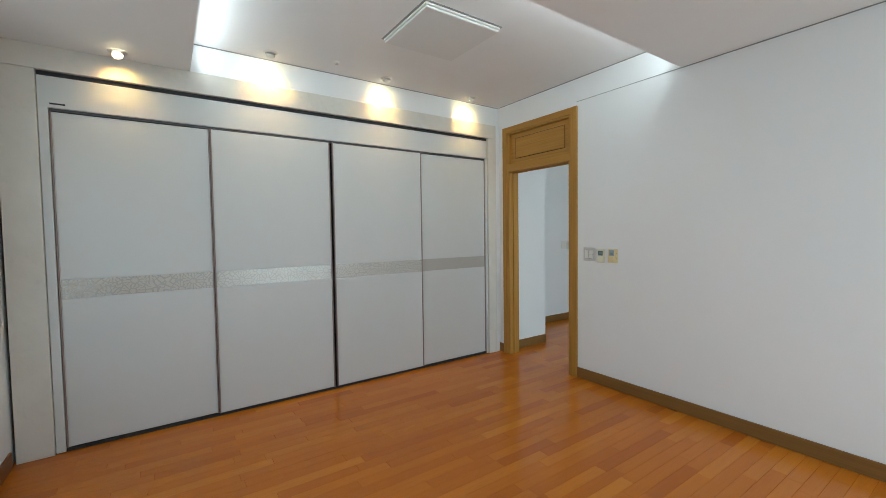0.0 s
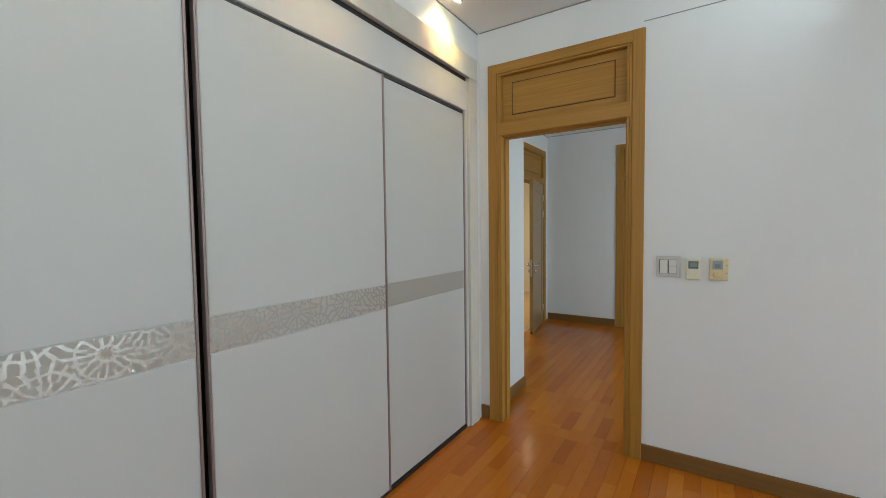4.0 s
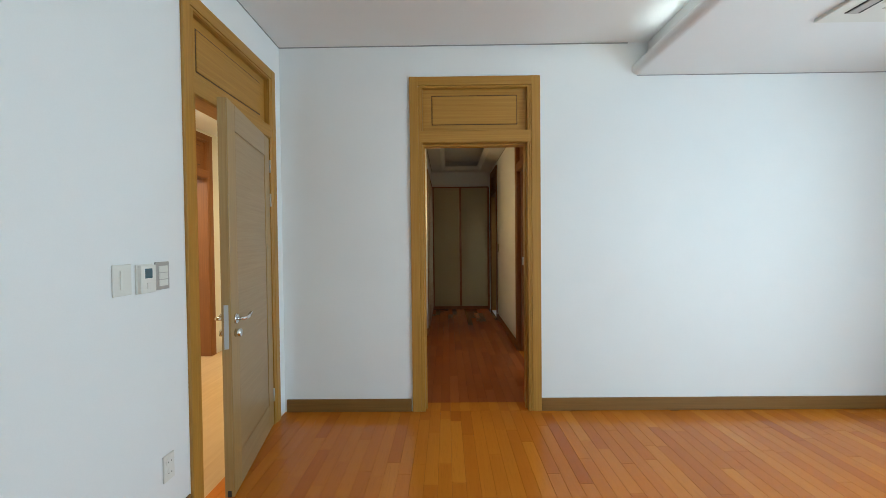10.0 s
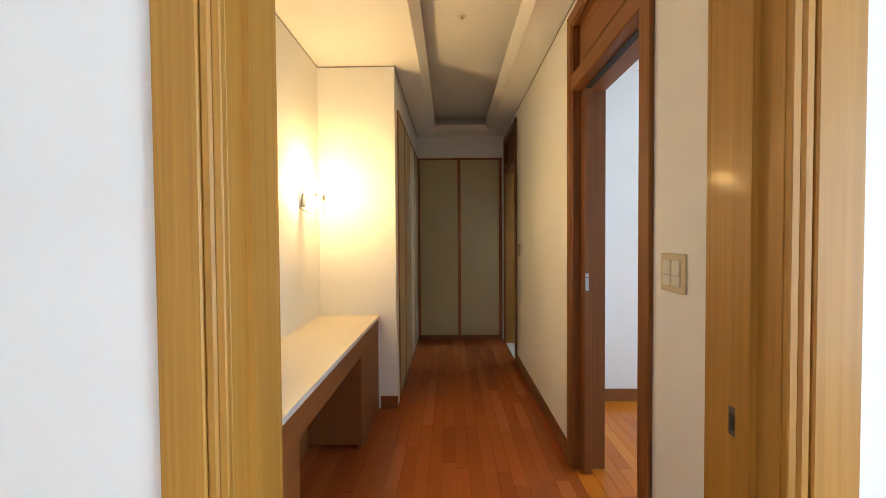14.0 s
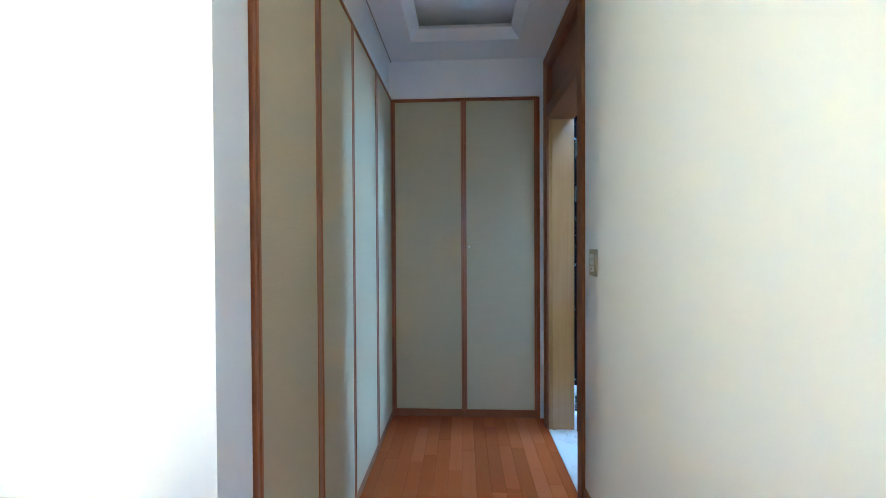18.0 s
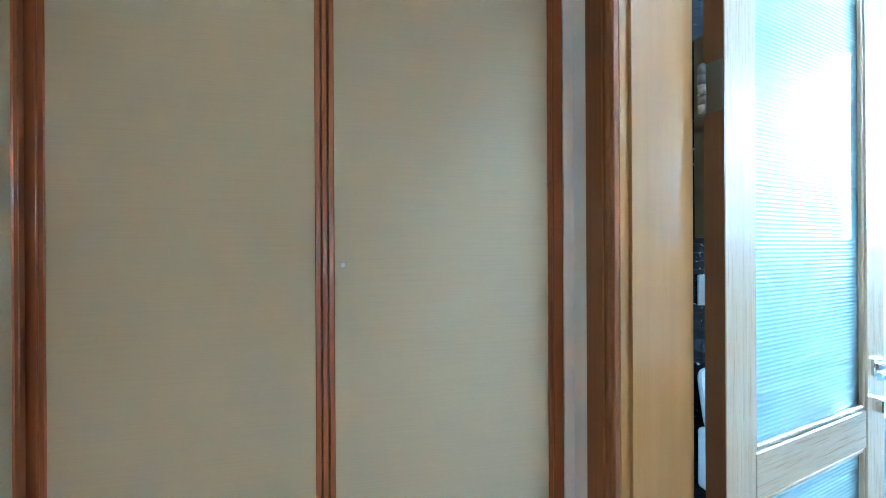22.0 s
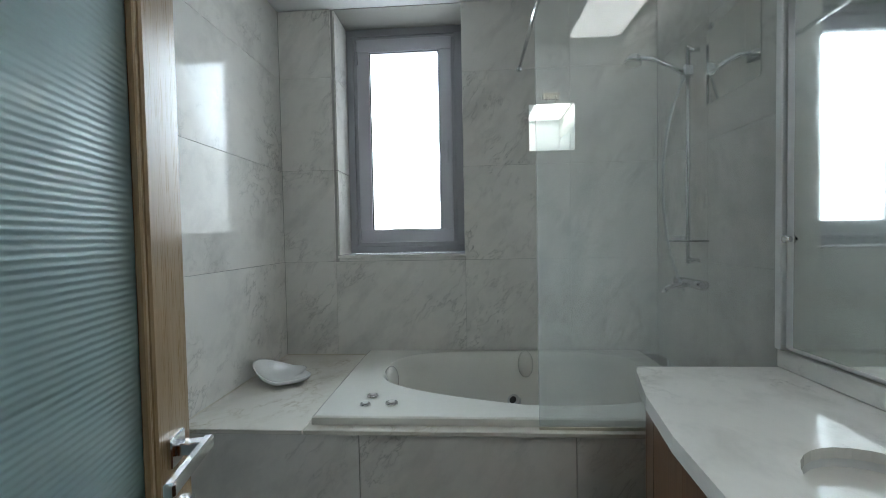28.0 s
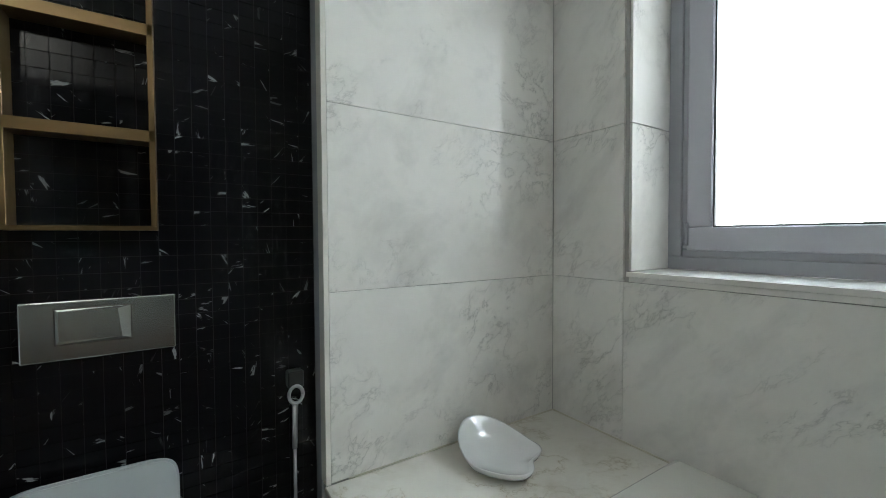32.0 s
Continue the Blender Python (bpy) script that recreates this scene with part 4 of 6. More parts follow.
# wall controls: built on a wall of normal +-x or +-y
def wall_plate(name, label, axis, face, out, u, z, w, h, material, parts, category):
    """A plate at (u, z) on the wall face; parts: (name, u0, u1, z0, z1, depth, material) from its lower left corner."""
    put = oriented(axis)
    base = (u + w / 2, face, z) if axis == "x" else (face, u + w / 2, z)
    top = thing(name, base, label, category)
    part("plate", put(u, u + w, face, face + out * 0.009, z, z + h, 0.0025), material, top)
    for kind, u0, u1, z0, z1, d, mat in parts:
        part(kind, put(u + u0, u + u1, face + out * 0.009, face + out * (0.009 + d), z + z0, z + z1, 0.001), mat, top)
    return top


# black wells show wider at the left, painting the rockers' shadow
wall_plate("light_switch", "silver-framed light switch with three white rockers", "x", FY, -1, -1.691, 1.120, 0.122, 0.121, M_SATIN,
           [("rocker_well", 0.016, 0.059, 0.021, 0.100, 0.0006, M_BLACK), ("rocker_well", 0.062, 0.105, 0.021, 0.100, 0.0006, M_BLACK), ("rocker", 0.0195, 0.058, 0.0225, 0.0985, 0.006, M_PLASTIC),
            ("rocker", 0.0655, 0.104, 0.0612, 0.0985, 0.006, M_PLASTIC), ("rocker", 0.0655, 0.104, 0.0225, 0.0598, 0.006, M_PLASTIC), ("name_bar", 0.054, 0.068, 0.0110, 0.009, 0.0004, M_GREY)], "switch")
wall_plate("thermostat", "ivory thermostat with a small dark display", "x", FY, -1, -1.542, 1.110, 0.070, 0.122, M_IVORY,
           [("body", 0.004, 0.066, 0.004, 0.118, 0.010, M_IVORY), ("bezel", 0.012, 0.060, 0.064, 0.106, 0.011, M_LCD), ("display", 0.020, 0.055, 0.074, 0.099, 0.012, M_LCDGREEN), ("button", 0.022, 0.042, 0.018, 0.040, 0.012, M_IVORY),
            ("button", 0.024, 0.032, 0.048, 0.056, 0.011, M_IVORY), ("button", 0.048, 0.058, 0.030, 0.036, 0.011, M_IVORY), ("button", 0.048, 0.058, 0.046, 0.052, 0.011, M_IVORY), ("label_bar", 0.024, 0.046, 0.111, 0.1125, 0.0102, M_SILVER)], "thermostat")
dial = wall_plate("thermostat", "cream boiler control with a display and a dial", "x", FY, -1, -1.433, 1.114, 0.087, 0.120, M_CREAM,
                  [("body", 0.003, 0.070, 0.003, 0.117, 0.012, M_CREAM), ("bezel", 0.014, 0.064, 0.060, 0.112, 0.013, M_SILVER), ("display", 0.017, 0.061, 0.063, 0.109, 0.014, M_LCD2), ("menu_bar", 0.027, 0.052, 0.068, 0.090, 0.0142, M_LCDGREEN), ("label_bar", 0.022, 0.052, 0.1135, 0.1150, 0.0125, M_SILVER),
                   ("mark", 0.074, 0.084, 0.080, 0.083, 0.001, M_RED), ("mark", 0.074, 0.084, 0.040, 0.043, 0.001, M_RED)], "thermostat")
part("dial", cyl((-1.433 + 0.038, FY - 0.021, 1.114 + 0.034), (-1.433 + 0.038, FY - 0.030, 1.114 + 0.034), 0.019, 0.017, 24), M_CREAM, dial)


# ---------------------------------------------------------------- hall
leaf_m = pose(HX0 + 0.004, D3[1] - 0.012, 0, 0, 0, 180 + 100.5)


def placed(ob, m):
    ob.matrix_world = m
    return ob


def door_leaf(name, m, wide, woods, label):
    """A panelled leaf in its own axes: x from the hinges to the lock, y through its thickness."""
    top = new(name)
    tagged(top, label, "door")
    up, flat = woods
    h = 2.052
    part("core", box(0, wide, -0.036, -0.002, 0.012, h), up, top)
    for n0, n1 in ((-0.042, -0.036), (-0.002, 0.004)):
        part("stile", box(0, 0.12, n0, n1, 0.012, h, 0.0015), up, top)
        part("stile", box(wide - 0.12, wide, n0, n1, 0.012, h, 0.0015), up, top)
        part("rail", box(0.121, wide - 0.121, n0, n1, h - 0.14, h, 0.0015), flat, top)
        part("rail", box(0.121, wide - 0.121, n0, n1, 0.012, 0.19, 0.0015), flat, top)
        part("field_panel", box(0.13, wide - 0.13, n0 + (0.003 if n0 < -0.03 else 0), n1 - (0.003 if n0 > -0.03 else 0), 0.20, h - 0.15, 0.002), flat, top)
    part("lock_plate", box(wide, wide + 0.002, -0.030, -0.008, 0.775, 1.0), M_STEEL, top, "brushed steel lock plate")
    part("latch", box(wide + 0.002, wide + 0.010, -0.025, -0.013, 0.905, 0.925, 0.002), M_STEEL, top)
    for s, y in ((1, 0.004), (-1, -0.042)):
        part("rosette", cyl((wide - 0.065, y, 0.92), (wide - 0.065, y + s * 0.010, 0.92), 0.026, seg=24), M_CHROME, top)
        part("lever_handle", tube([(wide - 0.065, y + s * 0.008, 0.92), (wide - 0.065, y + s * 0.042, 0.92), (wide - 0.075, y + s * 0.050, 0.92), (wide - 0.12, y + s * 0.050, 0.92), (wide - 0.178, y + s * 0.046, 0.930)], 0.009), M_CHROME, top, "chrome lever handle")
        part("lock_cylinder", cyl((wide - 0.065, y, 0.845), (wide - 0.065, y + s * 0.028, 0.845), 0.022, 0.020, 20), M_CHROME, top)
    for z in (0.22, 1.62, 1.86):
        part("hinge", cyl((-0.003, 0.006, z - 0.045), (-0.003, 0.006, z + 0.045), 0.007, seg=12), M_STEEL, top)
    part("door_bolt", box(wide - 0.012, wide + 0.002, -0.028, -0.010, 0.013, 0.045), M_DARK, top)
    return placed(top, m)


door_leaf("door_leaf", leaf_m, 0.852, (M_LEAF, M_LEAF_X), "half-open greyish oak veneer door with chrome lever handle")

wall_plate("light_switch", "white single light switch", "y", HX0, 1, 5.575, 1.115, 0.090, 0.122, M_PLASTIC, [("rocker", 0.030, 0.062, 0.024, 0.098, 0.005, M_PLASTIC)], "switch")
wall_plate("thermostat", "white room thermostat with a blue display", "y", HX0, 1, 5.690, 1.110, 0.092, 0.122, M_PLASTIC,
           [("body", 0.004, 0.088, 0.004, 0.118, 0.016, M_PLASTIC), ("display", 0.026, 0.066, 0.064, 0.104, 0.018, M_LCD), ("dial", 0.034, 0.060, 0.020, 0.046, 0.020, M_PLASTIC)], "thermostat")
wall_plate("light_switch", "silver-framed light switch with three rockers", "y", HX0, 1, 5.800, 1.115, 0.085, 0.122, M_SILVER,
           [("rocker", 0.016, 0.070, 0.076, 0.104, 0.004, M_PLASTIC), ("rocker", 0.016, 0.070, 0.046, 0.073, 0.004, M_PLASTIC), ("rocker", 0.016, 0.070, 0.016, 0.043, 0.004, M_PLASTIC)], "switch")


def outlet(axis, face, out, u, z, count=2, upright=True, material=None):
    material = material or M_PLASTIC
    put = oriented(axis)
    w, h = (0.07, 0.12) if upright else (0.12, 0.07)
    base = (u, face, z) if axis == "x" else (face, u, z)
    top = thing("wall_socket", base, "white double wall socket", "socket")
    part("plate", put(u - w / 2, u + w / 2, face, face + out * 0.009, z - h / 2, z + h / 2, 0.003), material, top)
    for k in range(count):
        d = (k - (count - 1) / 2) * 0.050
        du, dz = (0, d) if upright else (d, 0)
        if axis == "x":
            p, q = (u + du, face + out * 0.008, z + dz), (u + du, face + out * 0.011, z + dz)
        else:
            p, q = (face + out * 0.008, u + du, z + dz), (face + out * 0.011, u + du, z + dz)
        part("socket", cyl(p, q, 0.021, seg=20), M_PLASTIC, top)
        r = Vector(q)
        for s in (-0.0095, 0.0095):
            hole = r + (Vector((s, 0, 0)) if axis == "x" else Vector((0, s, 0)))
            tip = hole + (Vector((0, out * 0.0008, 0)) if axis == "x" else Vector((out * 0.0008, 0, 0)))
            part("hole", cyl(hole, tip, 0.0028, seg=8), M_BLACK, top)
    return top


outlet("y", HX0, 1, 5.855, 0.313)

# air conditioner in the low part of the hall ceiling
AC0, AC1, AY0, AY1 = -0.130, 0.330, 5.200, 6.420
aircon = thing("air_conditioner", ((AC0 + AC1) / 2, (AY0 + AY1) / 2, HLOW), "white one-way ceiling cassette air conditioner", "air conditioner")
part("panel", box(AC0, AC1, AY0, AY1, HLOW - 0.022, HLOW - 0.0005, 0.006, 2), M_PLASTIC, aircon)
part("louver_slot", box(AC0 + 0.075, AC0 + 0.160, AY0 + 0.10, AY1 - 0.10, HLOW - 0.0235, HLOW - 0.0215), M_DARK, aircon, "dark air outlet slot")
part("louver", box(AC0 + 0.084, AC0 + 0.136, AY0 + 0.105, AY1 - 0.105, HLOW - 0.030, HLOW - 0.024, 0.002), M_SILVER, aircon, "grey louver blade")
part("intake_grille", box(AC0 + 0.235, AC1 - 0.045, AY0 + 0.14, AY1 - 0.14, HLOW - 0.0245, HLOW - 0.0215, 0.001), M_GRILLE, aircon, "beige-grey intake grille")
for k in range(9):
    x = AC0 + 0.25 + k * 0.019
    part("slat", box(x, x + 0.006, AY0 + 0.15, AY1 - 0.15, HLOW - 0.0275, HLOW - 0.0245), M_GRILLE, aircon)
part("sensor", cyl((AC0 + 0.19, AY1 - 0.20, HLOW - 0.022), (AC0 + 0.19, AY1 - 0.20, HLOW - 0.026), 0.012, seg=14), M_PLASTIC, aircon)
part("name_bar", box(AC0 + 0.178, AC0 + 0.188, AY0 + 0.30, AY0 + 0.42, HLOW - 0.0228, HLOW - 0.0215), M_SILVER, aircon)


def detector(x, y, z):
    top = thing("smoke_detector", (x, y, z), "round white smoke detector on the ceiling", "smoke detector")
    part("base_ring", cyl((x, y, z - 0.0005), (x, y, z - 0.008), 0.052, 0.050, 28), M_STEEL, top)
    part("cap", cyl((x, y, z - 0.008), (x, y, z - 0.024), 0.042, 0.030, 24), M_PLASTIC, top)


detector(0.66, 6.66, HLOW)

# kitchen and dressing room seen through the half-open door
KX0, KX1 = -7.19, -5.13
kitchen = thing("kitchen_unit", ((KX0 + KX1) / 2, 9.2, 0), "white kitchen base unit with pale grey worktop", "kitchen unit")
part("plinth", box(KX0, KX1, 8.98, 9.54, 0.0, 0.10), M_COVER, kitchen)
part("body", box(KX0, KX1, 8.96, 9.54, 0.105, 0.85), M_PLASTIC, kitchen)
part("worktop", box(KX0, KX1, 8.92, 9.54, 0.852, 0.89, 0.004), M_STONE, kitchen, "grey stone worktop")
part("splashback", box(KX0, KX1, 9.53, 9.549, 0.892, 1.42), M_STONE, kitchen, "grey stone splashback")
upper = thing("wall_cabinet", ((KX0 + KX1) / 2, 9.35, 1.44), "kitchen wall cabinets, doors coloured as in warm light, open shelf below", "cabinet")
part("body", box(KX0, KX1, 9.22, 9.548, 1.93, 2.45), M_PLASTIC, upper)
part("shelf_board", box(KX0, KX1, 9.19, 9.548, 1.88, 1.925, 0.002), M_COVER, upper)
part("shelf_board", box(KX0, KX1, 9.19, 9.548, 1.46, 1.50, 0.002), M_COVER, upper)
part("shelf_back", box(KX0, KX1, 9.53, 9.547, 1.50, 1.88), M_CREAMWALL, upper)
for k in range(4):
    x = KX0 + 0.005 + 0.514 * k
    d = part("door", box(x, x + 0.508, 8.93, 8.96, 0.11, 0.84, 0.003), M_COVER, kitchen)
    part("handle", box(x + 0.16, x + 0.36, 8.915, 8.93, 0.80, 0.81, 0.002), M_STEEL, d)
    # upper doors take a cream colour that holds the warm light on them
    part("door", box(x, x + 0.508, 9.19, 9.218, 1.94, 2.44, 0.003), M_CREAM, upper)
hood = thing("range_hood", (-5.75, 9.37, 1.40), "slim steel range hood under the open shelf", "range hood")
part("body", box(-6.05, -5.45, 9.20, 9.52, 1.395, 1.458, 0.004), M_STEEL, hood)
part("filter", box(-6.0, -5.5, 9.24, 9.50, 1.385, 1.394, 0.001), M_DARKSTEEL, hood)

# ---------------------------------------------------------------- corridor
DX = -2.640   # desk front
desk = thing("built_in_desk", ((NX0 + DX) / 2, 8.5, 0), "built-in dark cherry desk with a cream worktop in a niche", "desk")
part("worktop", box(NX0 + 0.001, DX, HY2 + 0.001, NY1 - 0.001, 0.704, 0.728, 0.002), M_TOP, desk, "cream laminate desk top")
part("edge_band", box(DX, DX + 0.003, HY2 + 0.001, NY1 - 0.001, 0.704, 0.727), M_COVER, desk, "white edge band")
part("apron", box(DX - 0.032, DX - 0.006, HY2 + 0.001, NY1 - 0.001, 0.582, 0.703), M_CHERRY_Y, desk)
for y0, y1 in ((9.07, NY1 - 0.002), (HY2 + 0.002, 8.05)):
    ped = part("pedestal", box(NX0 + 0.04, DX - 0.032, y0, y1, 0.03, 0.703), M_CHERRY, desk)
    part("front_panel", box(DX - 0.0315, DX - 0.007, y0, y1, 0.004, 0.580, 0.002), M_CHERRY, ped)
part("back_panel", box(NX0 + 0.090, NX0 + 0.106, 8.052, 9.068, 0.0, 0.70), M_CHERRY, desk)

sconce_y, sconce_z = 9.30, 1.575
sconce = thing("wall_lamp", (NX0, sconce_y, sconce_z), "chrome wall lamp with a swivel arm, switched on", "wall lamp")
bm = box(NX0, NX0 + 0.010, sconce_y - 0.035, sconce_y + 0.035, sconce_z - 0.06, sconce_z + 0.06, 0.003)
part("wall_plate", bm, M_STEEL, sconce)
for lip in (0.060, -0.060):
    bm = box(-0.003, 0.003, -0.035, 0.035, 0.0, 0.058, 0.001)
    bmesh.ops.transform(bm, matrix=Matrix.Translation((NX0 + 0.008, sconce_y, sconce_z + lip)) @ Matrix.Rotation(radians(52 if lip > 0 else 118), 4, "Y"), verts=bm.verts)
    part("bent_lip", bm, M_STEEL, sconce)
part("bracket", box(NX0 + 0.010, NX0 + 0.035, sconce_y - 0.014, sconce_y + 0.014, sconce_z - 0.045, sconce_z + 0.045, 0.004), M_STEEL, sconce)
part("arm", tube([(NX0 + 0.03, sconce_y, sconce_z + 0.02), (NX0 + 0.10, sconce_y, sconce_z + 0.030), (NX0 + 0.155, sconce_y, sconce_z + 0.030)], 0.006), M_CHROME, sconce)
part("joint", cyl((NX0 + 0.155, sconce_y, sconce_z - 0.005), (NX0 + 0.155, sconce_y, sconce_z + 0.045), 0.010, seg=16), M_CHROME, sconce)
part("pull_chain", cyl((NX0 + 0.15, sconce_y, sconce_z - 0.09), (NX0 + 0.15, sconce_y, sconce_z - 0.005), 0.0022, seg=6), M_CHROME, sconce)
bm = bmesh.new()
bmesh.ops.create_uvsphere(bm, u_segments=20, v_segments=12, radius=0.028, matrix=Matrix.Translation((NX0 + 0.095, sconce_y, sconce_z + 0.085)) @ Matrix.Diagonal((1, 1, 1.5, 1)))
for f in bm.faces:
    f.smooth = True
part("bulb", bm, M_BULB2, sconce, "glowing warm bulb")
part("bulb_socket", cyl((NX0 + 0.095, sconce_y, sconce_z + 0.028), (NX0 + 0.095, sconce_y, sconce_z + 0.050), 0.016, seg=16), M_CHROME, sconce)

for y in (8.237, 8.281):
    top = thing("wall_socket", (NX0, y, 0.885), "small round pale grey wall socket above the desk", "socket")
    part("plate", cyl((NX0, y, 0.885), (NX0 + 0.008, y, 0.885), 0.0195, 0.018, 28), M_PLASTIC, top)
    part("socket", cyl((NX0 + 0.008, y, 0.885), (NX0 + 0.010, y, 0.885), 0.013, seg=20), M_SILVER, top)
    for s in (-0.0055, 0.0055):
        part("hole", cyl((NX0 + 0.010, y + s, 0.885), (NX0 + 0.0106, y + s, 0.885), 0.0028, seg=8), M_BLACK, top)

wall_plate("light_switch", "cream-framed double light switch with white rockers", "y", CX1, -1, 7.785, 1.138, 0.135, 0.120, M_CREAM2,
           [("rocker", 0.020, 0.062, 0.054, 0.100, 0.005, M_PLASTIC), ("rocker", 0.020, 0.062, 0.020, 0.052, 0.005, M_PLASTIC), ("rocker", 0.072, 0.114, 0.054, 0.100, 0.005, M_PLASTIC), ("rocker", 0.072, 0.114, 0.020, 0.052, 0.005, M_PLASTIC)], "switch")
wall_plate("light_switch", "bronze-framed light switch beside the bathroom door", "y", CX1, -1, 10.638, 1.131, 0.092, 0.120, M_BRONZE2,
           [("rocker", 0.022, 0.074, 0.078, 0.098, 0.004, M_PLASTIC), ("rocker", 0.022, 0.074, 0.050, 0.075, 0.004, M_PLASTIC), ("rocker", 0.022, 0.074, 0.020, 0.046, 0.004, M_PLASTIC), ("lamp_dot", 0.040, 0.056, 0.028, 0.038, 0.006, M_SILVER)], "switch")

# sliding door leaf, pushed back into the wall pocket
sl = thing("sliding_door", (CX1 + 0.06, 8.8, 0), "dark cherry sliding door, pushed into its wall pocket", "door")
part("leaf", box(CX1 + 0.034, CX1 + 0.076, 8.806, 8.884, 0.010, 2.112, 0.002), M_CHERRY, sl)
part("edge_strip", box(CX1 + 0.035, CX1 + 0.075, 8.800, 8.8055, 0.010, 2.112, 0.002), M_CHERRY, sl)
pull = part("recessed_pull", box(CX1 + 0.039, CX1 + 0.057, 8.7985, 8.801, 1.021, 1.115, 0.001), M_STEEL, sl, "satin steel edge pull")
part("pull_rim", box(CX1 + 0.0405, CX1 + 0.0435, 8.7975, 8.7990, 1.026, 1.088, 0.0004), M_STEEL, pull)
part("pull_rim", box(CX1 + 0.0525, CX1 + 0.0555, 8.7975, 8.7990, 1.026, 1.088, 0.0004), M_STEEL, pull)
part("finger_slot", box(CX1 + 0.042, CX1 + 0.054, 8.7972, 8.7990, 1.0895, 1.0945, 0.0005), M_DARK, pull)
part("top_track", box(CX1 + 0.040, CX1 + 0.070, SD[0], 8.80, 2.114, 2.121), M_DARK, sl)

# closets: cloth-covered doors with cherry edges
def closet(name, axis, face, out, joints, strips, label):
    """Doors between the joints; strips: how wide the cherry edge at each joint is."""
    put = oriented(axis)
    mid = (joints[0] + joints[-1]) / 2
    top = thing(name, (mid, face, 0) if axis == "x" else (face, mid, 0), label, "closet")
    part("carcass", put(joints[0], joints[-1], face - out * 0.05, face - out * 0.45, 0.02, 2.34), M_DARK, top)
    for k in range(len(joints) - 1):
        a, b = joints[k] + strips[k] / 2, joints[k + 1] - strips[k + 1] / 2
        d = part("closet_door", put(a + 0.001, b - 0.001, face - out * 0.022, face, 0.060, 2.318, 0.0015), M_FABRIC, top, "closet door covered with beige woven cloth")
        for e, s in ((a, 1), (b, -1)):
            part("edge_strip", put(e, e + s * 0.012, face - out * 0.023, face + out * 0.003, 0.058, 2.320, 0.002), M_CHERRY2, d, "thin reddish wood edge")
    for j, w in zip(joints, strips):
        part("upright", put(j - w / 2 + 0.002, j + w / 2 - 0.002, face - out * 0.030, face + out * 0.001, 0.004, 2.340, 0.002), M_CHERRY2, top)
    lv = M_CHERRY_X if axis == "x" else M_CHERRY_Y
    part("plinth", put(joints[0], joints[-1], face - out * 0.030, face - out * 0.002, 0.003, 0.056), lv, top)
    part("top_rail", put(joints[0], joints[-1], face - out * 0.030, face + out * 0.002, 2.322, 2.343, 0.002), lv, top)
    return top


closet("closet", "x", CEY, -1, (-2.505, -1.972, -1.434), (0.036, 0.016, 0.030), "two-door closet with beige woven cloth and cherry edges")
closet("closet", "y", CLX, 1, (9.845, 10.300, 10.765, 11.292, 11.800), (0.020, 0.036, 0.012, 0.030, 0.02), "row of closet doors in beige woven cloth with cherry edges")
tack = thing("wall_tack", (-1.934, CEY, 1.255), "tiny white peg on the closet door", "peg")
part("peg", cyl((-1.934, CEY - 0.001, 1.255), (-1.934, CEY - 0.008, 1.255), 0.006, 0.004, 12), M_PLASTIC, tack)

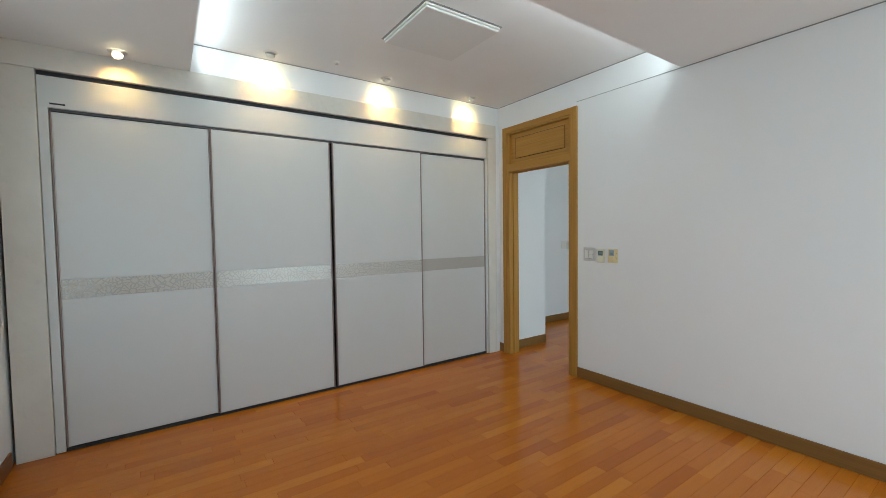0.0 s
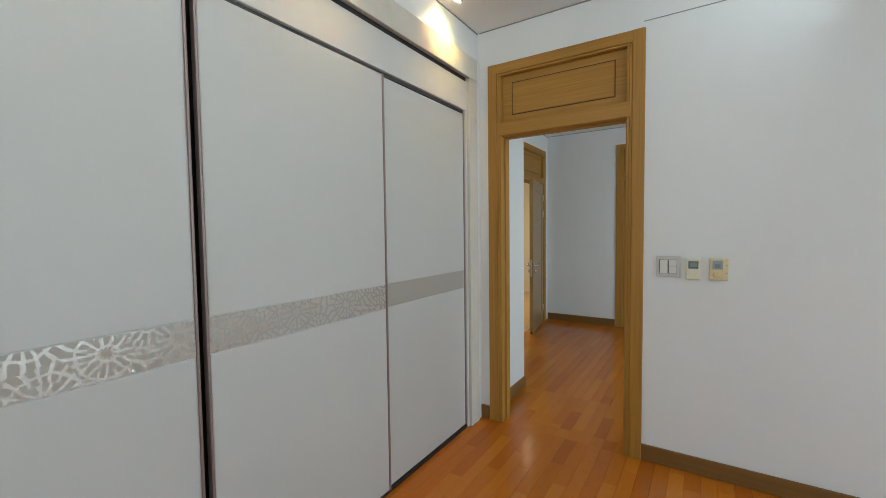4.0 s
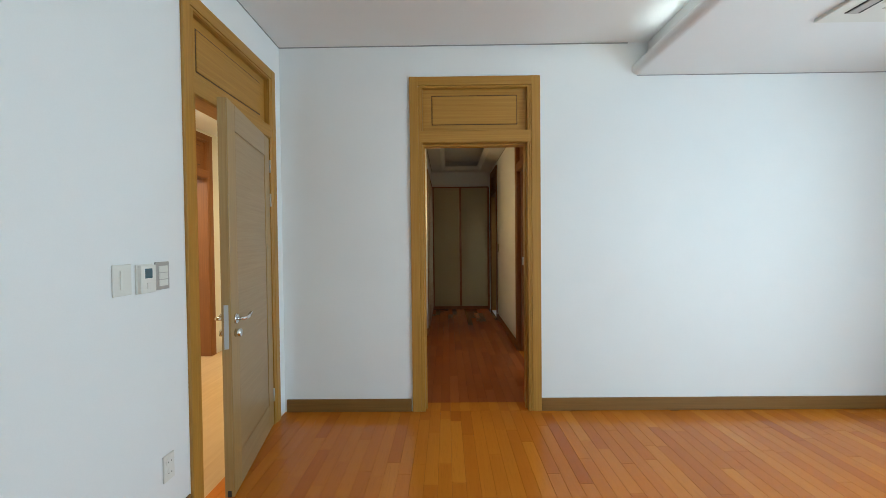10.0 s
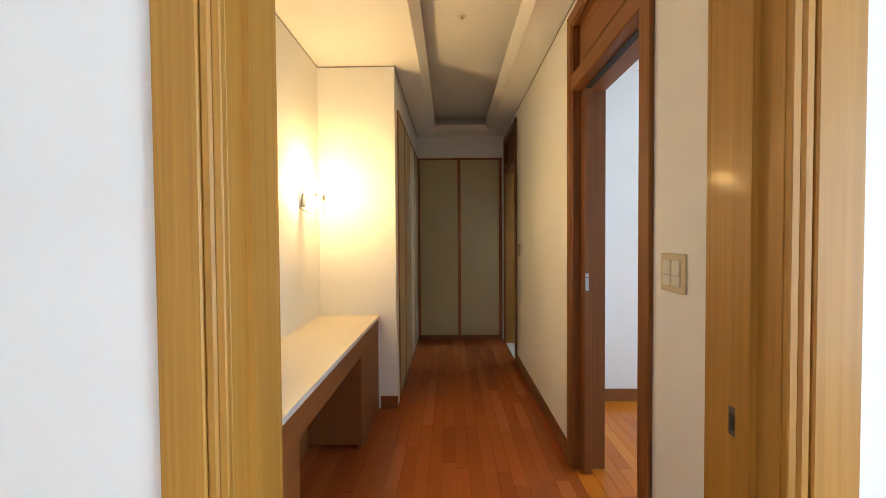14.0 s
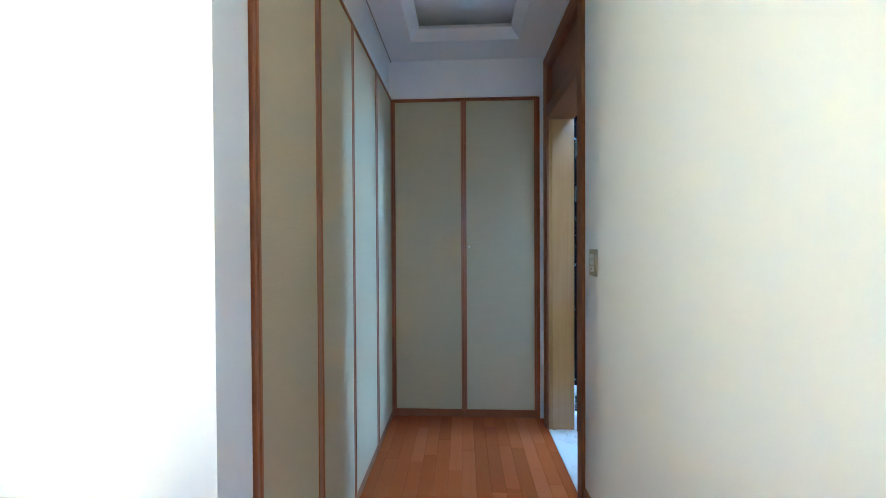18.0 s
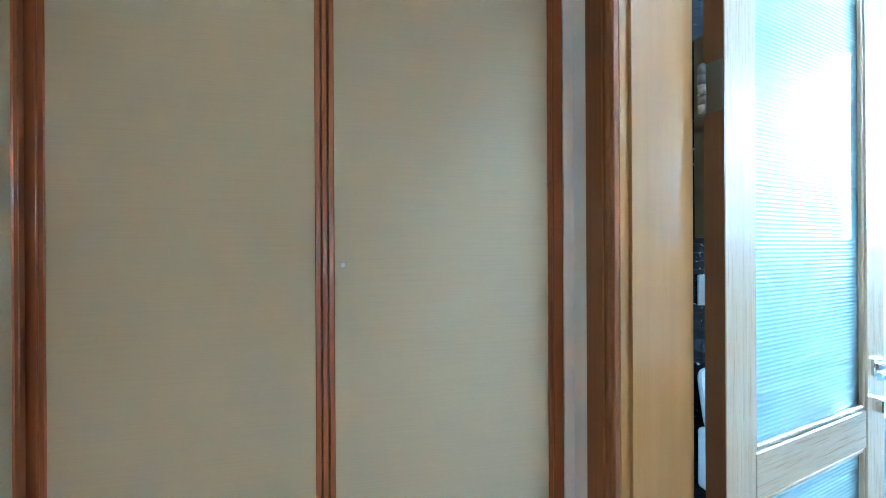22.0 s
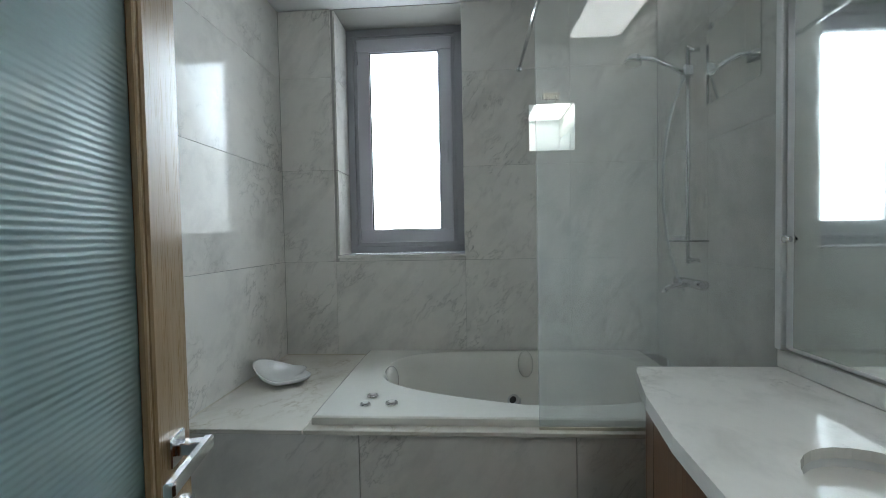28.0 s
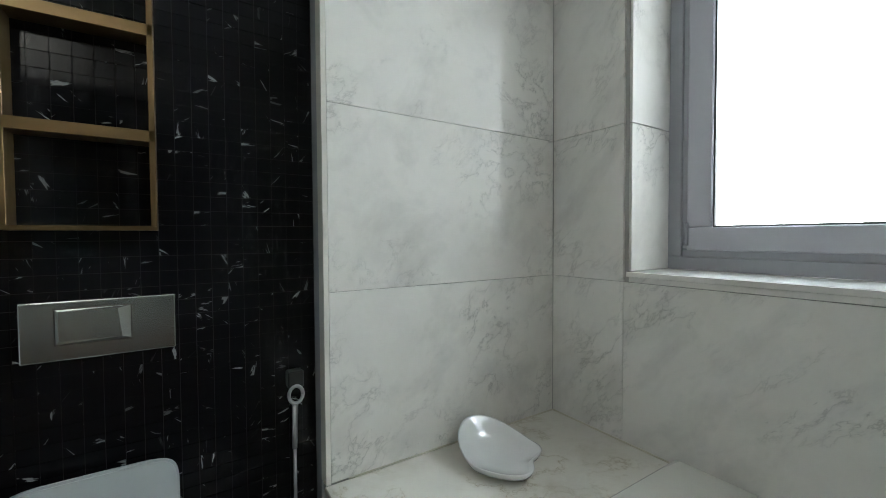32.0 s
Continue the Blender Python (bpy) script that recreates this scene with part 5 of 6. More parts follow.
# bathroom door leaf: wood frame with reeded glass, opened into the bathroom
def bath_leaf(m):
    w, h = 0.725, 2.140
    top = new("bathroom_door")
    tagged(top, "open wooden bathroom door with two reeded glass panes", "door")
    for x0, x1 in ((0, 0.105), (w - 0.105, w)):
        part("stile", box(x0, x1, -0.038, 0, 0.005, h, 0.003), M_PALE, top)
    for z0, z1 in ((0.005, 0.16), (0.790, 0.890), (h - 0.11, h)):
        part("rail", box(0.106, w - 0.106, -0.037, -0.001, z0, z1, 0.003), M_PALE_X, top)
    for z0, z1 in ((0.162, 0.788), (0.892, h - 0.112)):
        part("reeded_pane", box(0.107, w - 0.107, -0.022, -0.016, z0, z1), M_REED, top, "pale green reeded glass pane")
        bm = bmesh.new()
        for x0, x1, a0, a1 in ((0.106, 0.116, z0, z1), (w - 0.116, w - 0.106, z0, z1), (0.116, w - 0.116, z0, z0 + 0.010), (0.116, w - 0.116, z1 - 0.010, z1)):
            box(x0, x1, -0.034, -0.023, a0, a1, 0.002, into=bm)
            box(x0, x1, -0.015, -0.004, a0, a1, 0.002, into=bm)
        part("glazing_bead", bm, M_PALE, top)
    # thin dark strip over the hinge edge, painted in place of its shade
    part("edge_lipping", box(-0.0028, -0.0003, -0.0385, 0.0005, 0.005, h), M_WALNUT, top, "dark strip that paints the shade on the hinge edge")
    part("lock_plate", box(w, w + 0.002, -0.030, -0.008, 0.86, 1.09), M_STEEL, top, "steel lock plate")
    part("latch", box(w + 0.002, w + 0.010, -0.025, -0.013, 0.995, 1.015, 0.002), M_STEEL, top)
    for s, y in ((1, 0.0), (-1, -0.038)):
        part("rosette", box(w - 0.083, w - 0.037, y, y + s * 0.008, 0.977, 1.023, 0.002), M_CHROME, top)
        part("lever_neck", box(w - 0.070, w - 0.050, y + s * 0.008, y + s * 0.045, 0.990, 1.010, 0.002), M_CHROME, top)
        part("lever_handle", box(w - 0.185, w - 0.048, y + s * 0.040, y + s * 0.055, 0.992, 1.012, 0.003), M_CHROME, top, "square chrome lever")
        part("lock_cylinder", box(w - 0.078, w - 0.042, y, y + s * 0.022, 0.882, 0.918, 0.003), M_CHROME, top)
    for z in (0.22, 1.64, 1.945):
        bm = cyl((-0.006, 0.002, z - 0.053), (-0.006, 0.002, z + 0.053), 0.005, seg=10)
        for i in range(5):
            cyl((-0.006, 0.002, z - 0.0500 + i * 0.0202), (-0.006, 0.002, z - 0.0315 + i * 0.0202), 0.0078, seg=12, into=bm)
        part("hinge", bm, M_HINGE, top, "steel butt hinge with five knuckles")
        part("hinge_leaf", box(-0.0038, -0.0029, -0.036, -0.002, z - 0.05, z + 0.05), M_HINGE, top)
    return placed(top, m)


bath_leaf(pose(-1.208, 11.627, -0.03, 0, 0, 14.0))

# ---------------------------------------------------------------- bathroom
def slab(parent, x0, x1, y0, y1, z0, z1, material=None):
    return part("slab", box(x0, x1, y0, y1, z0, z1, 0.0012), material or M_MARBLE, parent)


G = 0.0007   # half a joint
rows_z = (DECK + 0.002, 1.135, 1.752, 2.368, BCEIL - 0.002)
cols_y = (BLY - 0.001, 12.183, 11.308, 10.620, BRY + 0.001)
wall_w = bpy.data.objects["wall_bath_window"]
for i in range(4):
    for k in range(4):
        y1, y0, z0, z1 = cols_y[k] - G, cols_y[k + 1] + G, rows_z[i] + G, rows_z[i + 1] - G
        if k == 1 and i >= 1:
            continue
        slab(wall_w, BFX, BFX + T, y0, y1, z0, z1)
slab(wall_w, BFX, BFX + T, 11.310, 12.160, 1.1365, 1.156)
# window reveal
for z0, z1 in ((1.178, 1.750), (1.754, 2.368), (2.370, 2.812)):
    slab(wall_w, BFX + 0.014, BFX + 0.28, 12.158, 12.170, z0, z1)
    slab(wall_w, BFX + 0.014, BFX + 0.28, 11.300, 11.312, z0, z1)
slab(wall_w, BFX - 0.008, BFX + 0.30, 11.304, 12.166, 1.157, 1.176)
wall_e = bpy.data.objects["wall_bath_end"]
for i in range(4):
    slab(wall_e, 0.492, BFX - 0.001, BLY, BLY + T, rows_z[i] + G, rows_z[i + 1] - G)
wall_s = bpy.data.objects["wall_bath_washstand"]
for i in range(4):
    for x0, x1 in ((1.0, BFX - 0.001), (0.40, 0.998), (-0.4, 0.398), (-1.25, -0.402)):
        slab(wall_s, x0 + G, x1 - G, BRY - T, BRY, rows_z[i] + G, rows_z[i + 1] - G)
slab(wall_s, -1.25, 0.45, BRY - T, BRY, BFZ, rows_z[0])
struct("trim_bath_end", box(0.474, 0.490, BLY - 0.003, BLY + 0.05, DECK, BCEIL), M_BEIGE)
struct("trim_bath_return", box(0.476, 0.4868, BLY + 0.051, BKY + 0.006, BFZ, BCEIL), M_GREY)
# bath surround
deck = thing("bath_surround", (0.95, 11.3, BFZ), "white marble bath surround with a raised deck", "bath surround")
part("core", box(TFX + 0.013, 0.56, BRY, BLY, BFZ + 0.06, DECK - 0.021), M_GROUT, deck)
part("core", box(0.56, BFX, 11.99, BLY, BFZ + 0.06, DECK - 0.021), M_GROUT, deck)
for y0, y1 in ((11.757, BLY - 0.001), (10.867, 11.755), (BRY + 0.001, 10.865)):
    part("slab", box(TFX, TFX + 0.012, y0 + G, y1 - G, 0.016, DECK - 0.022, 0.001), M_MARBLE, deck)
    part("slab", box(TFX - 0.040, TFX + 0.012, y0 + G, y1 - G, BFZ + 0.001, 0.012, 0.002), M_MARBLE, deck)
part("slab", box(0.468, 0.560, BRY + 0.001, 11.985, DECK - 0.020, DECK, 0.003), M_DECK, deck)
part("slab", box(0.468, BFX - 0.001, 11.988, BLY - 0.001, DECK - 0.020, DECK, 0.003), M_DECK, deck)
part("caulk", box(0.55, BFX - 0.002, BLY - 0.008, BLY - 0.001, DECK, DECK + 0.006, 0.002), M_CAULK, deck)
part("caulk", box(BFX - 0.008, BFX - 0.0005, 11.975, BLY - 0.008, DECK, DECK + 0.006, 0.002), M_CAULK, deck)

# bath tub: flat rim and a rounded basin
TX0b, TX1b, TY0b, TY1b = 0.520, 1.530, 10.20, 11.968
tub = thing("bathtub", ((TX0b + TX1b) / 2, (TY0b + TY1b) / 2, DECK), "white acrylic whirlpool bathtub set into marble", "bathtub")
bm = bmesh.new()
N = 64
cx, cy = 1.115, 11.03


def sq(a, rx, ry, n):
    c, s = math.cos(a), math.sin(a)
    r = (abs(c / rx) ** n + abs(s / ry) ** n) ** (-1 / n)
    x, y = r * c, r * s
    if x < 0:  # the front edge swings in towards the controls
        x *= 1.20 * (1 - 0.42 * max(0.0, y / ry))
    return cx + x, cy + y


angles = [2 * math.pi * k / N for k in range(N)]
loops = []


def rect_at(a, grow):
    c, s = math.cos(a), math.sin(a)
    x0, x1, y0, y1 = TX0b - grow, TX1b + grow, TY0b - grow, TY1b + grow
    r = min(((x1 if c > 0 else x0) - cx) / c if abs(c) > 1e-6 else 9e9, ((y1 if s > 0 else y0) - cy) / s if abs(s) > 1e-6 else 9e9)
    return cx + r * c, cy + r * s


# corners of the rim belong to the loop, so that it stays a true rectangle
corner = [math.atan2(y - cy, x - cx) % (2 * math.pi) for x, y in ((TX1b, TY1b), (TX0b, TY1b), (TX0b, TY0b), (TX1b, TY0b))]
for c in corner:
    near = min(range(N), key=lambda k: abs(angles[k] - c))
    angles[near] = c
angles.sort()
loops.append([bm.verts.new((*rect_at(a, 0.0), DECK - 0.015)) for a in angles])
loops.append([bm.verts.new((*rect_at(a, 0.0), DECK + 0.030)) for a in angles])
loops.append([bm.verts.new((*rect_at(a, -0.008), DECK + 0.036)) for a in angles])
for rx, ry, n, z in ((0.385, 0.745, 3.2, 0.034), (0.372, 0.728, 3.2, 0.026), (0.355, 0.700, 3.0, -0.03), (0.320, 0.640, 2.8, -0.22), (0.270, 0.560, 2.6, -0.33), (0.16, 0.36, 2.2, -0.365)):
    loops.append([bm.verts.new((*sq(a, rx, ry, n), DECK + z)) for a in angles])
for a, b in zip(loops, loops[1:]):
    for k in range(N):
        f = bm.faces.new((a[k], a[(k + 1) % N], b[(k + 1) % N], b[k]))
        f.smooth = len(loops) > 3 and a in loops[3:]
bm.faces.new(loops[-1])
bmesh.ops.recalc_face_normals(bm, faces=bm.faces)
part("shell", bm, M_ACRYL, tub, "white acrylic tub shell")


def knob(x, y, z, r, h, parent, name, cap):
    k = part(name, cyl((x, y, z), (x, y, z + h), r, r * 0.9, 24), M_CHROME, parent, "round chrome bath control")
    part("cap", cyl((x, y, z + h), (x, y, z + h + 0.004), r * 0.55, r * 0.5, 18), cap, k)


for x, y, r in ((0.740, 11.755, 0.027), (0.640, 11.765, 0.025), (0.655, 11.648, 0.030)):
    knob(x, y, DECK + 0.036, r, 0.008, tub, "bath_control", M_SILVER)
drain_z = 0.30
d = part("overflow", cyl((1.30, 11.02, drain_z - 0.02), (1.285, 11.035, drain_z), 0.040, 0.038, 24), M_STEEL, tub, "round chrome overflow cap")
part("overflow_hole", cyl((1.285, 11.035, drain_z), (1.2835, 11.0365, drain_z + 0.002), 0.022, seg=16), M_BLACK, d)
for at, size in (((1.452, 10.935, DECK - 0.035), (0.040, 0.048, 0.085)), ((1.13, 11.745, DECK - 0.035), (0.10, 0.045, 0.085))):
    bm = bmesh.new()
    bmesh.ops.create_uvsphere(bm, u_segments=24, v_segments=14, radius=1.0, matrix=Matrix.Translation(at) @ Matrix.Diagonal((*size, 1)))
    for f in bm.faces:
        f.smooth = True
    part("head_rest", bm, M_ACRYL, tub, "moulded pad on the inside of the tub")

# heart-shaped soap dish
dish = thing("soap_dish", (1.05, 12.32, DECK), "white heart-shaped ceramic soap dish", "soap dish")
bm = bmesh.new()
n = 48
layers = []
for scale, lift, inner in ((0.55, 0.0, 0), (0.92, 0.018, 0), (1.0, 0.038, 0), (0.95, 0.040, 1), (0.80, 0.022, 1), (0.4, 0.012, 1)):
    ring = []
    for k in range(n):
        a = 2 * math.pi * k / n
        r = 0.155 * (1.0 - 0.42 * max(0.0, math.cos(a)) ** 7 + 0.10 * math.cos(2 * a))
        x, y = r * math.cos(a) * scale, r * math.sin(a) * scale
        rise = 0.080 * max(0.0, (0.45 * y - 0.75 * x) / 0.14) ** 1.3 * (0.3 + 0.7 * scale)
        ca, sa = math.cos(-1.0), math.sin(-1.0)
        ring.append(bm.verts.new((1.05 + x * ca - y * sa, 12.32 + x * sa + y * ca, DECK + lift + rise)))
    layers.append(ring)
for a, b in zip(layers, layers[1:]):
    for k in range(n):
        f = bm.faces.new((a[k], a[(k + 1) % n], b[(k + 1) % n], b[k]))
        f.smooth = True
for ring in (layers[0], layers[-1]):
    bm.faces.new(ring).smooth = True
bmesh.ops.recalc_face_normals(bm, faces=bm.faces)
part("bowl", bm, M_CERAMIC, dish)

# window of the bathroom
WXB = BFX + 0.275
bath_win = thing("window_4", (WXB, 11.73, 1.16), "grey aluminium tilt window set deep in marble", "window", kind="structure")


def frame_bars(x0, x1, y0, y1, z0, z1, w, bevel):
    bm = box(x0, x1, y0, y1, z0, z0 + w, bevel)
    box(x0, x1, y0, y1, z1 - w, z1, bevel, into=bm)
    box(x0, x1, y0, y0 + w, z0 + w, z1 - w, bevel, into=bm)
    box(x0, x1, y1 - w, y1, z0 + w, z1 - w, bevel, into=bm)
    return bm


part("window_frame", frame_bars(WXB, WXB + 0.10, 11.312, 12.158, 1.177, 2.812, 0.052, 0.003), M_ALU, bath_win)
part("inner_frame", frame_bars(WXB + 0.015, WXB + 0.09, 11.356, 12.114, 1.221, 2.769, 0.038, 0.003), M_ALU, bath_win)
sash = part("sash", frame_bars(WXB - 0.006, WXB + 0.07, 11.390, 12.080, 1.255, 2.735, 0.092, 0.004), M_ALU2, bath_win, "lighter grey opening sash")
part("glazing_strip", frame_bars(WXB + 0.004, WXB + 0.020, 11.482, 11.988, 1.347, 2.643, 0.006, 0.001), M_BLACK, sash)
pane = part("pane", box(WXB + 0.022, WXB + 0.028, 11.483, 11.987, 1.348, 2.642), M_PANE, sash)
pane.visible_shadow = False
h = part("window_handle", box(WXB - 0.014, WXB - 0.006, 11.415, 11.440, 1.86, 1.99, 0.003), M_ALU2, sash, "grey window handle")
part("grip", box(WXB - 0.035, WXB - 0.015, 11.420, 11.436, 1.82, 1.93, 0.004), M_ALU2, h)
for z in (1.32, 2.60):
    part("hinge", cyl((WXB - 0.012, 12.078, z - 0.045), (WXB - 0.012, 12.078, z + 0.045), 0.008, seg=10), M_ALU, bath_win)

# glass screen with its stay
screen = thing("glass_screen", (0.50, 10.55, DECK), "clear greenish glass bath screen standing on the marble", "glass screen")
p = part("glass", box(0.496, 0.504, BRY + 0.004, 11.012, DECK + 0.012, 2.42, 0.001), M_SCREEN, screen, "tempered glass pane")
p.visible_shadow = False
part("bottom_seal", box(0.492, 0.508, BRY + 0.004, 11.012, DECK, DECK + 0.012), M_CAULK, screen)
part("wall_channel", box(0.490, 0.510, BRY, BRY + 0.012, DECK, 2.42), M_STEEL, screen)
part("stay", tube([(BFX - 0.004, 10.940, 2.365), (1.0, 10.940, 2.39), (0.515, 10.940, 2.405)], 0.011, 12), M_CHROME, screen, "chrome stay bar")
part("stay_foot", cyl((BFX - 0.001, 10.940, 2.365), (BFX - 0.014, 10.940, 2.3657), 0.018, 0.015, 18), M_CHROME, screen)
part("stay_clamp", box(0.482, 0.528, 10.926, 10.954, 2.385, 2.425, 0.003), M_CHROME, screen)

# shower on the short wall
sx, sy = 1.08, BRY
shower = thing("shower_set", (sx, sy, 1.2), "chrome shower rail with a hand shower and hose", "shower")
part("rail", cyl((sx, sy + 0.055, 1.12), (sx, sy + 0.055, 2.26), 0.011, seg=16), M_CHROME, shower)
for z in (1.14, 2.24):
    part("bracket", tube([(sx, sy, z), (sx, sy + 0.055, z)], 0.012, 12), M_CHROME, shower)
part("slider", box(sx - 0.025, sx + 0.025, sy + 0.035, sy + 0.085, 2.10, 2.16, 0.006), M_CHROME, shower)
part("hand_grip", tube([(sx, sy + 0.075, 2.12), (sx + 0.01, sy + 0.14, 2.165), (sx + 0.02, sy + 0.22, 2.21), (sx + 0.03, sy + 0.29, 2.225)], 0.012, 12), M_CHROME, shower)
part("spray_head", cyl((sx + 0.03, sy + 0.315, 2.235), (sx + 0.03, sy + 0.325, 2.195), 0.030, 0.048, 28), M_CHROME, shower, "round chrome spray head")
part("spray_face", cyl((sx + 0.03, sy + 0.3252, 2.194), (sx + 0.03, sy + 0.326, 2.190), 0.042, seg=28), M_GRILLE, shower)
hose = [(sx + 0.02 * math.sin(t * 3.1), sy + 0.075 + 0.10 * math.sin(t * math.pi), 2.10 - 1.12 * t + 0.05 * math.sin(t * 6.2)) for t in (k / 18 for k in range(19))]
part("hose", tube(hose, 0.0075, 10), M_STEEL, shower, "flexible steel hose")
part("mixer", cyl((sx - 0.13, sy + 0.045, 1.02), (sx + 0.13, sy + 0.045, 1.02), 0.024, seg=20), M_CHROME, shower, "chrome bath mixer")
part("spout", tube([(sx, sy + 0.06, 1.01), (sx, sy + 0.16, 1.0), (sx, sy + 0.18, 0.97)], 0.014, 12), M_CHROME, shower)
rack = thing("shower_shelf", (sx, sy, 1.28), "clear soap shelf on the shower rail", "shelf")
part("tray", box(sx - 0.10, sx + 0.10, sy + 0.002, sy + 0.12, 1.24, 1.248, 0.002), M_SCREEN, rack)
part("rim", box(sx - 0.10, sx + 0.10, sy + 0.116, sy + 0.122, 1.248, 1.275, 0.002), M_CHROME, rack)

shower_mirror = thing("wall_mirror", (0.80, BRY, 2.0), "frameless wall mirror beside the shower", "mirror")
part("glass", box(0.62, 1.00, BRY + 0.002, BRY + 0.008, 1.93, 2.30, 0.001), M_MIRROR, shower_mirror)
for x, z in ((0.66, 2.30), (0.96, 2.30)):
    part("clip", box(x - 0.015, x + 0.015, BRY, BRY + 0.014, z - 0.012, z + 0.014, 0.002), M_STEEL, shower_mirror)

# small hanging mirror
mir = thing("hanging_mirror", (BFX, 10.74, 1.98), "small square frameless mirror hanging on a hook", "mirror")
tilt = Matrix.Translation((BFX - 0.008, 10.738, 2.133)) @ Matrix.Rotation(radians(0.4), 4, "Y")
for name, b in (("glass", (-0.008, -0.002, -0.146, 0.146, -0.301, 0.0)), ("back", (-0.002, 0.003, -0.120, 0.120, -0.275, -0.025))):
    bm = box(*b, 0.001)
    bmesh.ops.transform(bm, matrix=tilt, verts=bm.verts)
    part(name, bm, M_MIRROR if name == "glass" else M_GREY, mir)
hook = thing("wall_hook", (BFX, 10.735, 2.18), "small brushed steel double hook", "hook")
part("plate", box(BFX - 0.008, BFX, 10.685, 10.788, 2.160, 2.206, 0.003), M_HOOK, hook)
for y in (10.71, 10.762):
    part("prong", tube([(BFX - 0.006, y, 2.185), (BFX - 0.030, y, 2.175), (BFX - 0.034, y, 2.160), (BFX - 0.028, y, 2.146), (BFX - 0.018, y, 2.142)], 0.0045, 10), M_HOOK, hook)

# wash stand with a bowed marble top
front = [(0.37, BRY), (0.37, 10.672), (0.33, 10.695), (0.10, 10.760), (-0.15, 10.803), (-0.40, 10.822), (-0.66, 10.815), (-0.92, 10.775), (-1.10, 10.725), (-1.246, 10.670), (-1.246, BRY)]
vanity = thing("wash_stand", (-0.45, 10.4, BFZ), "bow-fronted dark wooden wash stand with a white marble top", "wash stand")
bm = bmesh.new()
top_v = [bm.verts.new((x, y, 0.800)) for x, y in front]
low_v = [bm.verts.new((x, y, 0.756)) for x, y in front]
outer_e = [bm.edges.new((top_v[k], top_v[(k + 1) % len(front)])) for k in range(len(front))]
for k in range(len(front)):
    j = (k + 1) % len(front)
    bm.faces.new((top_v[k], low_v[k], low_v[j], top_v[j]))
bm.faces.new(low_v)
oval = []
NS = 36
for k in range(NS):
    a = 2 * math.pi * k / NS
    oval.append(bm.verts.new((-0.44 + 0.245 * math.cos(a), 10.47 + 0.185 * math.sin(a), 0.800)))
inner_e = [bm.edges.new((oval[k], oval[(k + 1) % NS])) for k in range(NS)]
bmesh.ops.triangle_fill(bm, use_beauty=True, use_dissolve=False, edges=outer_e + inner_e, normal=(0, 0, 1))
rim = [bm.verts.new((v.co.x, v.co.y, 0.775)) for v in oval]
for k in range(NS):
    bm.faces.new((oval[k], oval[(k + 1) % NS], rim[(k + 1) % NS], rim[k]))
bmesh.ops.recalc_face_normals(bm, faces=bm.faces)
part("marble_top", bm, M_MARBLE, vanity, "white marble top with a bowed front")
bm = bmesh.new()
prev = None
for s, z in ((1.03, 0.776), (1.0, 0.755), (0.90, 0.70), (0.70, 0.655), (0.35, 0.635), (0.10, 0.632)):
    ring = [bm.verts.new((-0.44 + 0.245 * s * math.cos(2 * math.pi * k / NS), 10.47 + 0.185 * s * math.sin(2 * math.pi * k / NS), z)) for k in range(NS)]
    if prev:
        for k in range(NS):
            f = bm.faces.new((prev[k], prev[(k + 1) % NS], ring[(k + 1) % NS], ring[k]))
            f.smooth = True
    prev = ring
bm.faces.new(prev)
bmesh.ops.recalc_face_normals(bm, faces=bm.faces)
part("basin", bm, M_CERAMIC, vanity, "white oval undermount basin")
part("waste", cyl((-0.44, 10.47, 0.633), (-0.44, 10.47, 0.640), 0.022, seg=20), M_CHROME, vanity)
back_in = [(x if x > 0.36 or x < -1.2 else x, y - 0.022 if y > BRY + 0.1 else y) for x, y in front]
back_in[0], back_in[1], back_in[2] = (0.345, BRY), (0.345, 10.640), (0.318, 10.668)
part("shadow_gap", prism([(x, y - 0.02 if y > BRY + 0.1 else y) for x, y in back_in], 0.735, 0.755), M_BLACK, vanity)
part("body", prism(back_in, BFZ + 0.10, 0.735), M_WALNUT, vanity, "curved dark walnut cabinet")
for a, b in ((3, 5), (5, 7)):
    for q in (a, b):
        x, y = back_in[q]
        part("door_joint", box(x - 0.0015, x + 0.0015, y - 0.01, y + 0.0006, BFZ + 0.11, 0.73), M_BLACK, vanity)
part("plinth", prism([(x, y - 0.05 if y > BRY + 0.1 else y) for x, y in back_in], BFZ + 0.001, BFZ + 0.10), M_BLACK, vanity)
ledge = thing("marble_ledge", (-0.4, BRY + 0.06, 0.80), "white marble ledge behind the wash stand", "ledge")
part("ledge_slab", box(-1.246, 0.372, BRY, BRY + 0.115, 0.801, 0.865, 0.003), M_MARBLE, ledge)
tap = thing("basin_tap", (-0.44, 10.24, 0.80), "chrome single-lever basin tap", "tap")
part("base", cyl((-0.44, 10.245, 0.80), (-0.44, 10.245, 0.92), 0.024, 0.020, 20), M_CHROME, tap)
part("spout", tube([(-0.44, 10.25, 0.90), (-0.44, 10.33, 0.925), (-0.44, 10.39, 0.905)], 0.012, 12), M_CHROME, tap)
part("lever", tube([(-0.44, 10.245, 0.92), (-0.44, 10.235, 0.945), (-0.44, 10.31, 0.975)], 0.008, 10), M_CHROME, tap)

cab = thing("mirror_cabinet", (-0.42, BRY + 0.06, 0.87), "white mirror cabinet above the wash stand", "cabinet")
part("body", box(-1.20, 0.340, BRY, BRY + 0.10, 0.868, 2.45, 0.002), M_COVER, cab)
part("side_frame", box(0.342, 0.372, BRY, BRY + 0.125, 0.868, 2.45, 0.003), M_COVER, cab)
